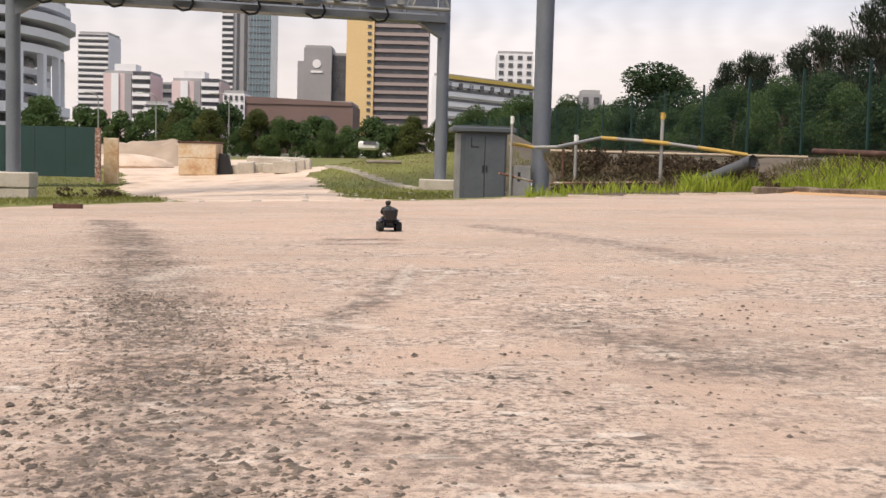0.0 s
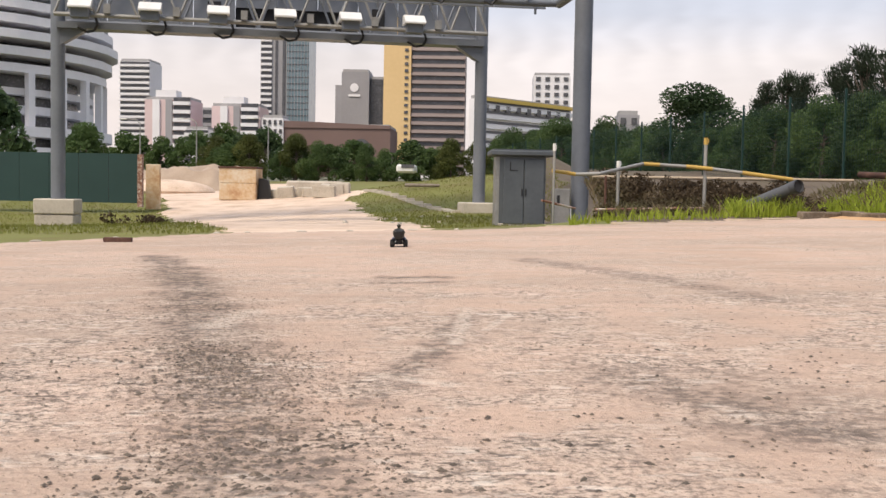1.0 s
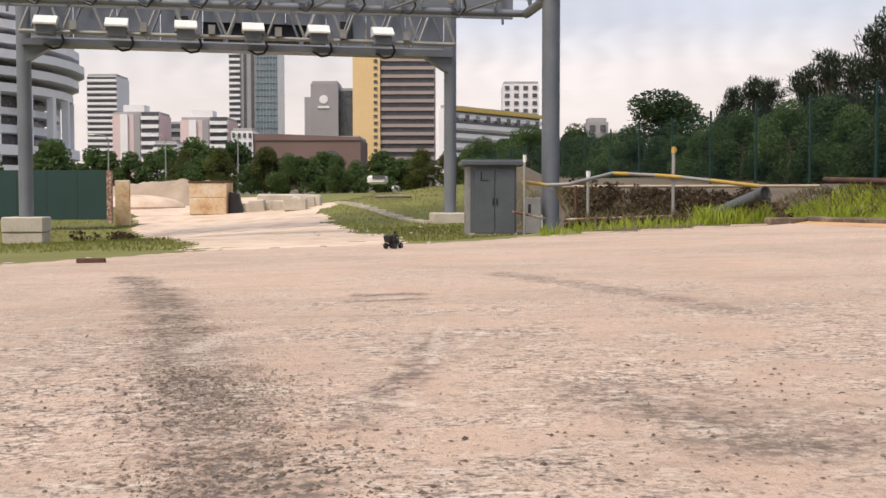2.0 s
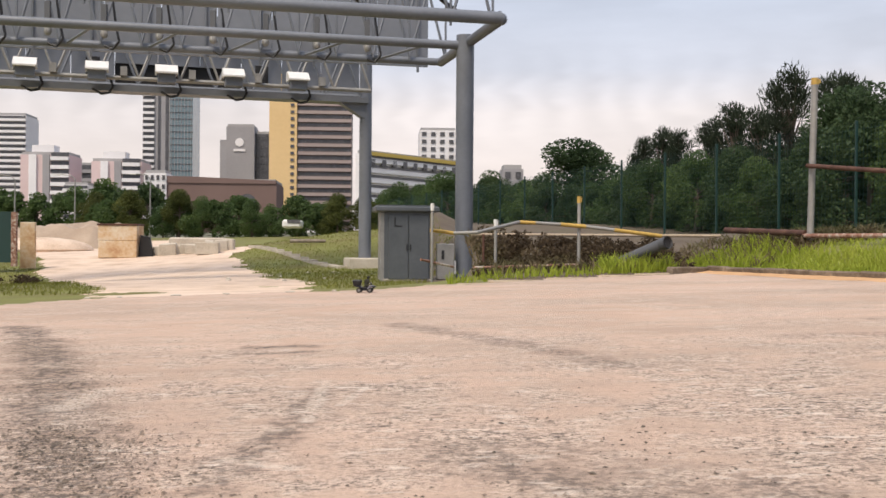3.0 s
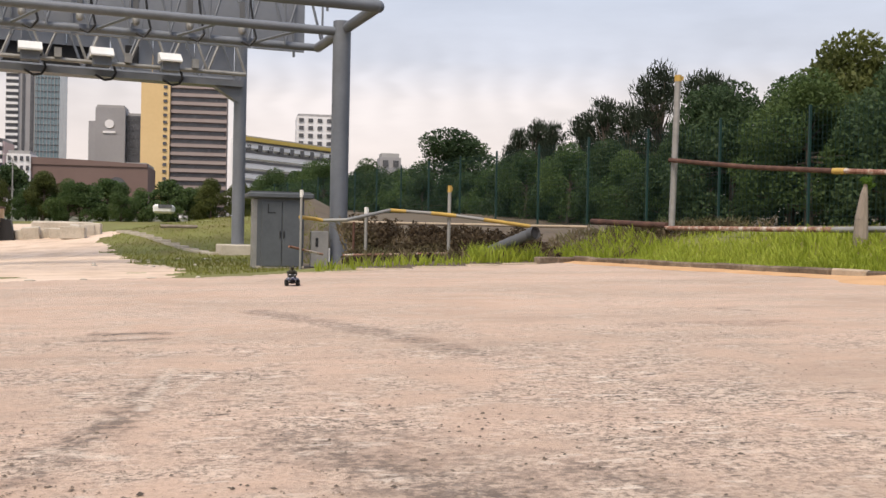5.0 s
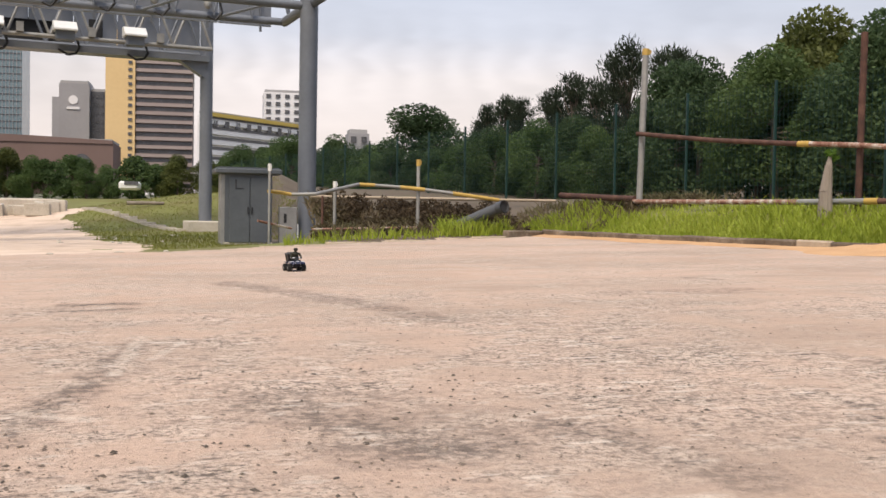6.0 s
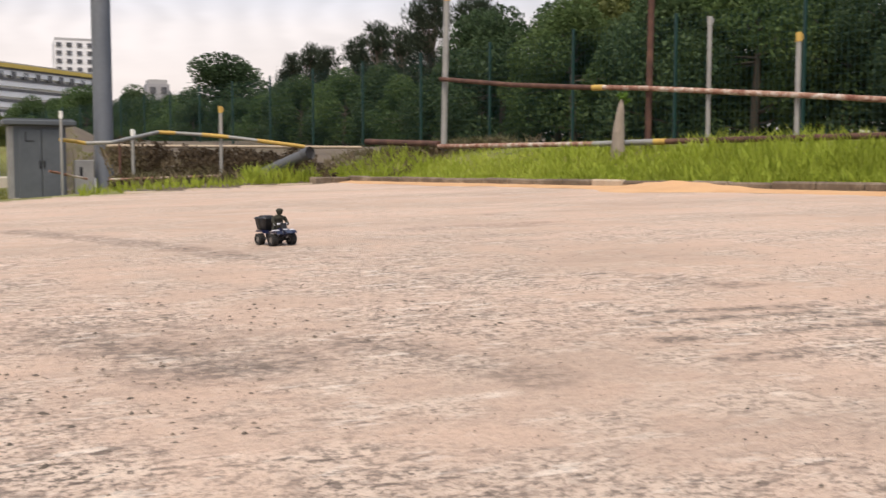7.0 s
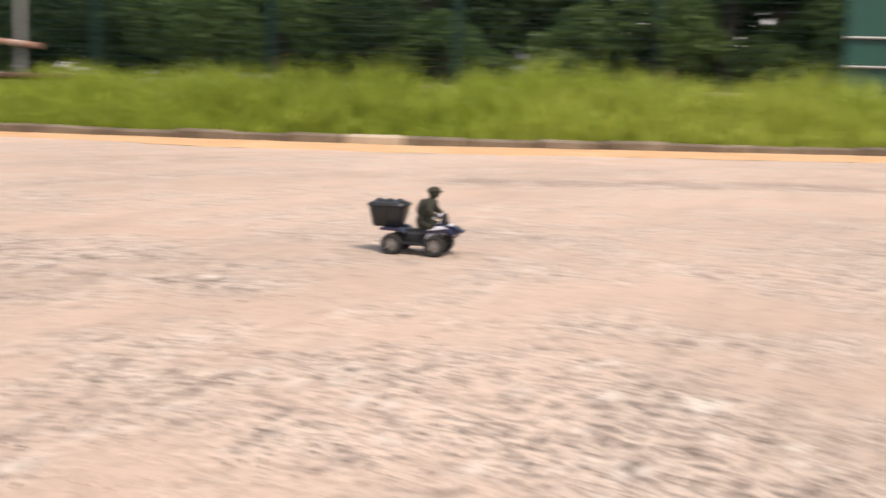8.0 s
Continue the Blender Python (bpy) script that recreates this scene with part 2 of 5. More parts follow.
    col = blend(math_of("MULTIPLY", ranged(grain, 0.51, 0.58), math_of("MULTIPLY", gritty, 0.4)), col, (0.72, 0.60, 0.495))
    col = blend(math_of("MULTIPLY", ranged(grain, 0.49, 0.42), math_of("MULTIPLY", gritty, 0.85)), col, (0.15, 0.12, 0.10))
    vo = N("ShaderNodeTexVoronoi")
    vo.inputs["Scale"].default_value = 19.0
    L(spot.outputs[0], vo.inputs["Vector"])
    vs_ = N("ShaderNodeSeparateColor")
    L(vo.outputs["Color"], vs_.inputs[0])
    cells = ranged(vs_.outputs[0], 0.62, 0.74)
    spots = math_of("MULTIPLY", math_of("MULTIPLY", ranged(vo.outputs["Distance"], 0.16, 0.08), cells), ranged(broad, 0.40, 0.58))
    col = blend(math_of("MULTIPLY", math_of("MULTIPLY", spots, gravelly), 0.75), col, (0.10, 0.08, 0.07))
    chips = math_of("MULTIPLY", ranged(noise_of(9.0, 3, 0.5, (0.6, 1.5, 1, 5)), 0.60, 0.66), gritty)
    col = blend(math_of("MULTIPLY", chips, 0.6), col, (0.82, 0.72, 0.62))
    flakes = math_of("MULTIPLY", ranged(noise_of(13.0, 3, 0.5, (0.6, 1.4, 1, -8)), 0.62, 0.67), gritty)
    col = blend(math_of("MULTIPLY", flakes, 0.85), col, (0.11, 0.085, 0.072))
    L(col, bs.inputs["Base Color"])
    bs.inputs["Roughness"].default_value = 0.92
    bs.inputs["Specular IOR Level"].default_value = 0.2
    bp = N("ShaderNodeBump")
    bp.inputs["Strength"].default_value, bp.inputs["Distance"].default_value = 0.55, 0.03
    L(math_of("ADD", math_of("MULTIPLY", grain, 0.6), math_of("ADD", specky, patchy)), bp.inputs["Height"])
    L(bp.outputs[0], bs.inputs["Normal"])
    return m


M = {}
M["paving"] = paving_material()
M["dirt"] = material("sandy_dirt", [(0.44, 0.32, 0.23), (0.62, 0.48, 0.37), (0.7, 0.56, 0.45)], 0.95, scale=0.9, fine=12, spread=0.35, bump=0.4, space="World")
M["turf"] = material("rough_turf", [(0.16, 0.125, 0.045), (0.15, 0.15, 0.035), (0.2, 0.21, 0.05)], 0.95, scale=0.5, fine=14, bump=0.6, spread=0.4, space="World")
M["soil"] = material("weedy_soil", [(0.055, 0.04, 0.028), (0.12, 0.09, 0.06), (0.09, 0.09, 0.04)], 0.95, scale=0.8, fine=10, bump=0.6, space="World")
M["far"] = material("far_ground", [(0.08, 0.09, 0.05), (0.16, 0.15, 0.10)], 0.95, scale=0.02, fine=0.4, bump=0, space="World")
M["spoil"] = material("brown_spoil", [(0.27, 0.20, 0.145), (0.42, 0.33, 0.25)], 0.95, scale=0.8, fine=8, bump=0.5, space="World")
M["sand"] = material("orange_sand", [(0.44, 0.24, 0.105), (0.62, 0.39, 0.21)], 0.95, scale=3.6, fine=60, bump=0.4, space="World")
M["kerb"] = material("old_kerb_concrete", [(0.05, 0.036, 0.025), (0.14, 0.105, 0.072), (0.31, 0.25, 0.185)], 0.9, scale=4.2, fine=42, bump=0.5, spread=0.45, island=0.06, space="World")
M["kerb_pale"] = material("pale_kerb_patch", [(0.3, 0.23, 0.16), (0.52, 0.42, 0.31)], 0.9, scale=9, fine=60, bump=0.4, space="World")
M["steel"] = material("grey_painted_steel", [(0.135, 0.148, 0.172), (0.168, 0.182, 0.208), (0.205, 0.22, 0.25)], 0.5, 0.15, scale=0.8, fine=9, bump=0.05, space="World")
M["steel_dark"] = material("shaded_grey_sheet", [(0.075, 0.078, 0.085), (0.12, 0.123, 0.13)], 0.55, 0.1, scale=0.5, fine=6, bump=0.05, space="World")
M["board"] = material("grey_sign_back", [(0.19, 0.205, 0.235), (0.26, 0.275, 0.305)], 0.5, 0.3, scale=0.4, fine=5, bump=0.03, island=0.1, space="World")
# near-black colour that paints the shade inside openings, hatches and the pipe mouth
M["void"] = material("painted_recess_shade", [(0.015, 0.015, 0.017), (0.03, 0.03, 0.032)], 0.8, bump=0)
M["galv"] = material("galvanised_pipe", [(0.20, 0.195, 0.185), (0.38, 0.37, 0.35)], 0.55, 0.3, scale=2, fine=20, bump=0.1, space="World")
M["rust"] = material("rusted_pipe", [(0.025, 0.013, 0.010), (0.08, 0.036, 0.025), (0.17, 0.09, 0.06)], 0.85, scale=7.5, fine=75, bump=0.3, space="World")
M["rust_flaked"] = material("flaked_white_and_rust_pipe", [(0.16, 0.06, 0.04), (0.30, 0.17, 0.12), (0.55, 0.50, 0.44)], 0.85, scale=10.5, fine=54, bump=0.3, spread=0.25, space="World")
M["yellow"] = material("faded_yellow_paint", [(0.36, 0.22, 0.06), (0.55, 0.37, 0.08)], 0.6, scale=18, fine=90, bump=0.1, space="World")
M["white"] = material("white_paint", [(0.62, 0.61, 0.59), (0.78, 0.77, 0.75)], 0.5, scale=3, fine=20, bump=0.05)
M["cabinet"] = material("grey_cabinet_paint", [(0.075, 0.085, 0.095), (0.10, 0.11, 0.12), (0.125, 0.135, 0.147)], 0.45, 0.1, scale=1.6, fine=12, bump=0.05, space="World")
M["concrete"] = material("stained_concrete", [(0.30, 0.26, 0.21), (0.48, 0.43, 0.36), (0.58, 0.53, 0.46)], 0.9, scale=1.2, fine=12, bump=0.3, space="World")
M["skip"] = material("rusty_white_skip", [(0.40, 0.20, 0.09), (0.58, 0.42, 0.26), (0.66, 0.58, 0.46)], 0.85, scale=1.1, fine=7, bump=0.2, spread=0.35, space="World")
M["hoard"] = material("dark_green_hoarding", [(0.010, 0.035, 0.033), (0.016, 0.052, 0.047)], 0.6, scale=0.6, fine=6, bump=0.05, space="World")
M["gate_green"] = material("green_sheet_paint", [(0.008, 0.050, 0.034), (0.014, 0.080, 0.055)], 0.5, scale=1, fine=8, bump=0.03, space="World")
M["fence"] = material("dark_green_fence", [(0.005, 0.027, 0.023), (0.008, 0.042, 0.035)], 0.5, scale=1, fine=10, bump=0, space="World")
M["bark"] = material("brown_bark", [(0.06, 0.045, 0.035), (0.16, 0.13, 0.10)], 0.95, scale=4, fine=30, bump=0.6, stretch=(1, 1, 0.2))
M["stump"] = material("weathered_wood", [(0.16, 0.13, 0.10), (0.34, 0.29, 0.24)], 0.95, scale=4, fine=30, bump=0.6, stretch=(1, 1, 0.2))
M["leaf_dark"] = leaf_material("dark_leaves", [(0.032, 0.058, 0.026), (0.058, 0.094, 0.040), (0.094, 0.136, 0.052)])
M["leaf_mid"] = leaf_material("mid_green_leaves", [(0.047, 0.080, 0.028), (0.080, 0.126, 0.042), (0.12, 0.17, 0.052)])
M["leaf_olive"] = leaf_material("olive_leaves", [(0.055, 0.068, 0.020), (0.09, 0.105, 0.030), (0.15, 0.155, 0.04)])
M["bramble"] = leaf_material("brown_brambles", [(0.05, 0.035, 0.022), (0.12, 0.085, 0.05), (0.10, 0.11, 0.035)], island=0.7)
M["leaf_sprout"] = leaf_material("sprout_leaves", [(0.10, 0.20, 0.03), (0.18, 0.30, 0.05)])
M["leaf_lime"] = leaf_material("yellow_green_leaves", [(0.14, 0.17, 0.02), (0.25, 0.27, 0.04)])
M["needle"] = leaf_material("grey_green_needles", [(0.030, 0.044, 0.026), (0.058, 0.074, 0.044)])
M["grass"] = leaf_material("fresh_grass", [(0.2, 0.235, 0.028), (0.3, 0.355, 0.044), (0.42, 0.45, 0.082)])
M["grass_olive"] = leaf_material("olive_short_grass", [(0.15, 0.135, 0.035), (0.17, 0.18, 0.036), (0.24, 0.24, 0.06)])
M["straw"] = leaf_material("dry_weeds", [(0.09, 0.065, 0.045), (0.20, 0.15, 0.09), (0.12, 0.15, 0.05)])
M["tyre"] = material("black_rubber", [(0.012, 0.012, 0.012), (0.03, 0.028, 0.026)], 0.85, scale=40, fine=200, bump=0.2)
M["rim"] = material("grey_rim", [(0.20, 0.19, 0.18), (0.34, 0.32, 0.30)], 0.4, 0.5, scale=30, fine=150, bump=0.05)
M["plastic"] = material("black_plastic", [(0.008, 0.008, 0.009), (0.018, 0.018, 0.02)], 0.45, scale=20, fine=120, bump=0.1)
M["blue"] = material("dark_blue_plastic", [(0.005, 0.006, 0.024), (0.01, 0.013, 0.045)], 0.3, scale=15, fine=100, bump=0.02, coat=0.4)
M["decal"] = material("white_decal_plastic", [(0.50, 0.50, 0.56), (0.74, 0.73, 0.76)], 0.35, scale=15, fine=100, bump=0.02)
M["fatigue"] = material("olive_doll_clothes", [(0.020, 0.020, 0.013), (0.038, 0.036, 0.023)], 0.9, scale=40, fine=200, bump=0.2)
M["pebble"] = material("mixed_pebbles", [(0.20, 0.15, 0.115), (0.40, 0.31, 0.24)], 0.9, scale=10, fine=60, bump=0, island=0.75, space="World")
M["pebble_dark"] = material("dark_gravel", [(0.09, 0.07, 0.055), (0.2, 0.16, 0.125)], 0.9, scale=10, fine=60, bump=0, island=0.5, space="World")
M["b_white"] = material("white_building_paint", [(0.70, 0.68, 0.69), (0.82, 0.80, 0.81)], 0.8, scale=0.08, fine=0.8, bump=0, space="World")
M["b_grey"] = material("grey_building_paint", [(0.27, 0.26, 0.27), (0.34, 0.33, 0.34)], 0.8, scale=0.08, fine=0.8, bump=0, space="World")
M["b_pink"] = material("pink_building_paint", [(0.58, 0.44, 0.44), (0.68, 0.54, 0.53)], 0.8, scale=0.08, fine=0.8, bump=0, space="World")
M["b_yellow"] = material("cream_yellow_building_paint", [(0.66, 0.46, 0.22), (0.76, 0.55, 0.28)], 0.8, scale=0.05, fine=0.8, bump=0, space="World")
# brown wall, darkened in colour for the shaded recesses between parapets
M["b_brown"] = material("brown_wall_with_recess_shade", [(0.175, 0.135, 0.125), (0.25, 0.20, 0.185)], 0.7, scale=0.06, fine=0.9, bump=0, space="World")
M["b_parapet"] = material("pinkish_brown_parapets", [(0.30, 0.235, 0.22), (0.38, 0.31, 0.29)], 0.8, scale=0.06, fine=0.9, bump=0, space="World")
M["b_terracotta"] = material("terracotta_building", [(0.155, 0.10, 0.088), (0.195, 0.13, 0.115)], 0.8, scale=0.06, fine=0.6, bump=0, space="World")
M["b_dark"] = material("dark_window_glass", [(0.05, 0.05, 0.055), (0.12, 0.12, 0.13)], 0.25, scale=0.3, fine=1.5, bump=0, space="World")
M["b_glass"] = material("blue_grey_curtain_glass", [(0.13, 0.19, 0.22), (0.20, 0.27, 0.30)], 0.2, scale=0.15, fine=1.0, bump=0, space="World")
M["b_ochre"] = material("ochre_roof_band", [(0.52, 0.36, 0.08), (0.66, 0.48, 0.12)], 0.8, scale=0.1, fine=1, bump=0, space="World")
M["b_roof"] = material("flat_roof", [(0.30, 0.29, 0.29), (0.40, 0.39, 0.39)], 0.9, scale=0.1, fine=1, bump=0, space="World")


# ---- mesh building ----
class Build:
    """Collects faces of one mesh."""

    def __init__(self):
        self.v, self.f = [], []

    def add(self, verts, faces):
        n = len(self.v)
        self.v += [tuple(p) for p in verts]
        self.f += [tuple(n + i for i in q) for q in faces]
        return self

    def box(self, c, s, m=None, bevel=0.0):
        x, y, z = (k / 2 for k in s)
        if bevel:
            bm = bmesh.new()
            bmesh.ops.create_cube(bm, size=1.0, matrix=Matrix.Diagonal((*s, 1)))
            bmesh.ops.bevel(bm, geom=bm.edges[:], offset=bevel, segments=1, affect="EDGES")
            bm.verts.index_update()
            vs, fs = [v.co.copy() for v in bm.verts], [[v.index for v in q.verts] for q in bm.faces]
            bm.free()
        else:
            vs = [Vector((a * x, b * y, d * z)) for a in (-1, 1) for b in (-1, 1) for d in (-1, 1)]
            fs = [(0, 1, 3, 2), (4, 6, 7, 5), (0, 4, 5, 1), (2, 3, 7, 6), (0, 2, 6, 4), (1, 5, 7, 3)]
        t = Matrix.Translation(c) @ m if m else Matrix.Translation(c)
        return self.add([t @ v for v in vs], fs)

    def tube(self, a, b, r, r2=None, n=10, caps=True):
        a, b = Vector(a), Vector(b)
        r2 = r if r2 is None else r2
        q = (b - a).to_track_quat("Z", "Y")
        vs = []
        for p, k in ((a, r), (b, r2)):
            for i in range(n):
                w = 2 * math.pi * i / n
                vs.append(p + q @ Vector((k * math.cos(w), k * math.sin(w), 0)))
        fs = [(i, (i + 1) % n, n + (i + 1) % n, n + i) for i in range(n)]
        if caps:
            fs += [tuple(reversed(range(n))), tuple(range(n, 2 * n))]
        return self.add(vs, fs)

    def path(self, pts, r, n=8):
        for p, q in zip(pts, pts[1:]):
            self.tube(p, q, r, n=n)
        return self

    def ball(self, c, s, m=None, seg=10, rings=6, squash=None):
        vs, fs = [], []
        for j in range(rings + 1):
            th = math.pi * j / rings
            for i in range(seg):
                w = 2 * math.pi * i / seg
                p = Vector((math.sin(th) * math.cos(w) * s[0], math.sin(th) * math.sin(w) * s[1], math.cos(th) * s[2]))
                vs.append(Vector(c) + (m @ p if m else p))
        for j in range(rings):
            for i in range(seg):
                fs.append((j * seg + i, (j + 1) * seg + i, (j + 1) * seg + (i + 1) % seg, j * seg + (i + 1) % seg))
        return self.add(vs, fs)

    def prism(self, outline, y0, y1, axis="y"):
        """Extrudes an outline of (a, b) pairs: axis y: (x, z); axis x: (y, z); axis z: (x, y)."""
        put = {"y": lambda p, k: (p[0], k, p[1]), "x": lambda p, k: (k, p[0], p[1]), "z": lambda p, k: (p[0], p[1], k)}[axis]
        n = len(outline)
        vs = [put(p, y0) for p in outline] + [put(p, y1) for p in outline]
        fs = [(i, (i + 1) % n, n + (i + 1) % n, n + i) for i in range(n)] + [tuple(reversed(range(n))), tuple(range(n, 2 * n))]
        return self.add(vs, fs)

    def mesh(self, name, *mats, smooth=False):
        me = bpy.data.meshes.new(name)
        me.from_pydata(self.v, [], self.f)
        for m in mats:
            me.materials.append(m)
        me.update()
        if smooth:
            me.polygons.foreach_set("use_smooth", [True] * len(me.polygons))
            me.set_sharp_from_angle(angle=radians(38))
        return me


def part(name, b, mat, parent=None, label="", smooth=False, at=None):
    me = b if isinstance(b, bpy.types.Mesh) else b.mesh(name, mat, smooth=smooth)
    ob = new(name, me)
    if parent:
        ob.parent = parent
    if at is not None:
        ob.matrix_basis = at
    if label:
        ob["label"] = label
    return ob


def thing(name, label, category, at=None, group="", kind=""):
    ob = new(name)
    if at is not None:
        ob.matrix_basis = at
    return tagged(ob, label, category, group, kind)


def fix_normals(me):
    bm = bmesh.new()
    bm.from_mesh(me)
    bmesh.ops.recalc_face_normals(bm, faces=bm.faces)
    bm.to_mesh(me)
    bm.free()
    return me


# ---- ground ----
def kerb_x(y):
    return 18.44 - 0.24 * y if y > 7 else 16.76 + 0.55 * (7 - y)


def front_y(x):
    return 26.5 + (x - 1.15) * 0.785 if x < 6.5 else 30.7 + (x - 6.5) * 0.55


def ground_z(x, y):
    z = SLOPE * max(-40, min(24, x))
    d = (x - kerb_x(min(y, 36))) * 0.96
    if d > 0 and y < 60:
        z += 0.12 * sstep(0, 0.3, d) + 0.75 * sstep(0.5, 3.2, d) + 0.3 * sstep(3, 7, d)
    if x > 1.6:
        z = max(z, SLOPE * x + (0.1 * sstep(0, 0.4, y - front_y(x)) + 1.2 * sstep(4, 14, y - front_y(x))) * sstep(1.6, 3.0, x))
    z += 0.9 * sstep(46, 66, y) + 1.2 * sstep(60, 110, y) + 4.0 * sstep(110, 400, y)
    z -= 0.72 * math.exp(-((x + 18) ** 2 / 40 + (y - 41) ** 2 / 45))
    z += 1.3 * math.exp(-((x - 0.5) ** 2 / 55 + (y - 58) ** 2 / 60)) * (1 - sstep(2.5, 6, x))
    return z


def on_track(x, y, w):
    return -7.8 - (y - 29) * 0.36 + w * 0.7 < x < -2.2 - (y - 30) * 0.2 + w * 0.9


EDGE = [(-40.0, 5.2), (-4.0, 5.2), (-2.7, 6.75), (-2.05, 7.6), (-1.2, 7.98), (-0.3, 8.12), (0.42, 8.75), (2.2, 10.15), (3.0, 10.5), (8.0, 20.5), (90.0, 190.0)]


def edge_y(x):
    """Where the paving of the raised yard ends."""
    for (ax, ay), (bx, by) in zip(EDGE, EDGE[1:]):
        if x <= bx:
            return ay + (by - ay) * max(0.0, x - ax) / (bx - ax)
    return EDGE[-1][1]


TO_BANK = BANK.inverted()


def bank_xy(x, y):
    u = TO_BANK @ Vector((x, y, 0))
    return u.x, u.y


def yard_z(x, y):
    return 0.637 + (SLOPE + 0.0043) * x + 0.0044 * y


def land_z(x, y):
    """The raised yard and its bank, falling to the lower ground round it."""
    bx, by = bank_xy(x, y)
    d = (bx - kerb_x(min(by, 36))) * 0.96
    z = yard_z(max(-12, min(9, x)), max(-12, min(14, y)))
    if d > 0:
        z += 0.33 * (0.12 * sstep(0, 0.3, d) + 0.75 * sstep(0.5, 3.2, d) + 0.3 * sstep(3, 7, d))
    f = by - front_y(bx)
    if bx > 3:
        z = max(z, yard_z(x, min(14, y)) + 0.33 * (0.1 * sstep(0, 0.4, f) + 1.2 * sstep(4, 14, f)) * sstep(3.0, 4.2, bx))
    start = 1.5 * sstep(0.2, 1.4, x)
    w = max(sstep(start, start + 9, y - edge_y(x)), sstep(9, 30, d), sstep(-14, -40, x), sstep(-14, -40, y))
    return z * (1 - w) + ground_z(x, y) * w


def make_ground():
    def spaced(stops):
        out = []
        for a, b, step in stops:
            n = max(1, round((b - a) / step))
            out += [a + (b - a) * i / n for i in range(n)]
        return out + [stops[-1][1]]

    xs = spaced([(-3000, -400, 400), (-400, -100, 50), (-100, -40, 6), (-40, -24, 1.0), (-24, -7, 0.4), (-7, 9, 0.12), (9, 26, 0.4), (26, 40, 1.0), (40, 120, 8), (120, 400, 60), (400, 3000, 400)])
    ys = spaced([(-2000, -100, 300), (-100, -20, 10), (-20, -4, 1.0), (-4, 14, 0.12), (14, 62, 0.4), (62, 110, 1.5), (110, 400, 15), (400, 3000, 260)])
    vs = [(x, y, land_z(x, y) + (0.004 * noise.noise(Vector((x * 1.4, y * 1.4, 0))) + 0.002 * noise.noise(Vector((x * 5, y * 5, 3))) if abs(x) < 20 and -12 < y < 14 else 0)) for y in ys for x in xs]
    nx = len(xs)
    fs = [(j * nx + i, j * nx + i + 1, (j + 1) * nx + i + 1, (j + 1) * nx + i) for j in range(len(ys) - 1) for i in range(nx - 1)]
    me = bpy.data.meshes.new("ground")
    me.from_pydata(vs, [], fs)
    for k in ("paving", "dirt", "turf", "soil", "far"):
        me.materials.append(M[k])
    idx = []
    for j in range(len(ys) - 1):
        for i in range(nx - 1):
            x, y = (xs[i] + xs[i + 1]) / 2, (ys[j] + ys[j + 1]) / 2
            w = 1.3 * noise.noise(Vector((x * 0.35, y * 0.35, 7))) + 0.5 * noise.noise(Vector((x * 1.4, y * 1.4, 2)))
            bx, by = bank_xy(x, y)
            d = bx - kerb_x(min(by, 36))
            past = y - edge_y(x) - 0.05 * w
            if abs(x) > 100 or y > 140 or y < -60:
                k = 4
            elif x < 0.45 or (past > 0 and bx < 3.2):
                out_x = x * 29 / y if 5 < y < 29 else x
                track = on_track(out_x, max(29.0, y), w) and y < 90
                k = 0 if past < 0 else 1 if track and (y > 28 or w > -0.35) else 2
            elif d > 0 or past > 0:
                k = 2 if 0 < d < 6 and by < 36 else 3
            else:
                k = 0
            idx.append(k)
    me.polygons.foreach_set("material_index", idx)
    me.polygons.foreach_set("use_smooth", [True] * len(idx))
    return tagged(new("ground", me), "dusty pale concrete yard with sandy track and grass beyond", "ground", kind="structure")


ground = make_ground()


# ---- gantry ----
U = Vector((0.984, 0.177, 0)).normalized()   # along the gantry
V = Vector((-0.177, 0.984, 0)).normalized()  # across it, away from the yard
NEAR, FAR, LEFT = Vector((2.55, 31.4, 0)), Vector((-0.58, 45.6, 0)), Vector((-17.3, 41.6, 0))


def on(p, z=0.0):
    return Vector((p[0], p[1], ground_z(p[0], p[1]) + z))


def lattice(b, a, c, h, bays, r, depth=None):
    """Warren bracing between a lower chord a..c and an upper chord h above it."""
    a, c = Vector(a), Vector(c)
    up = Vector((0, 0, h))
    for i in range(bays):
        p, q = a.lerp(c, i / bays), a.lerp(c, (i + 1) / bays)
        m = p.lerp(q, 0.5) + up
        b.tube(p, m, r, n=6)
        b.tube(m, q, r, n=6)


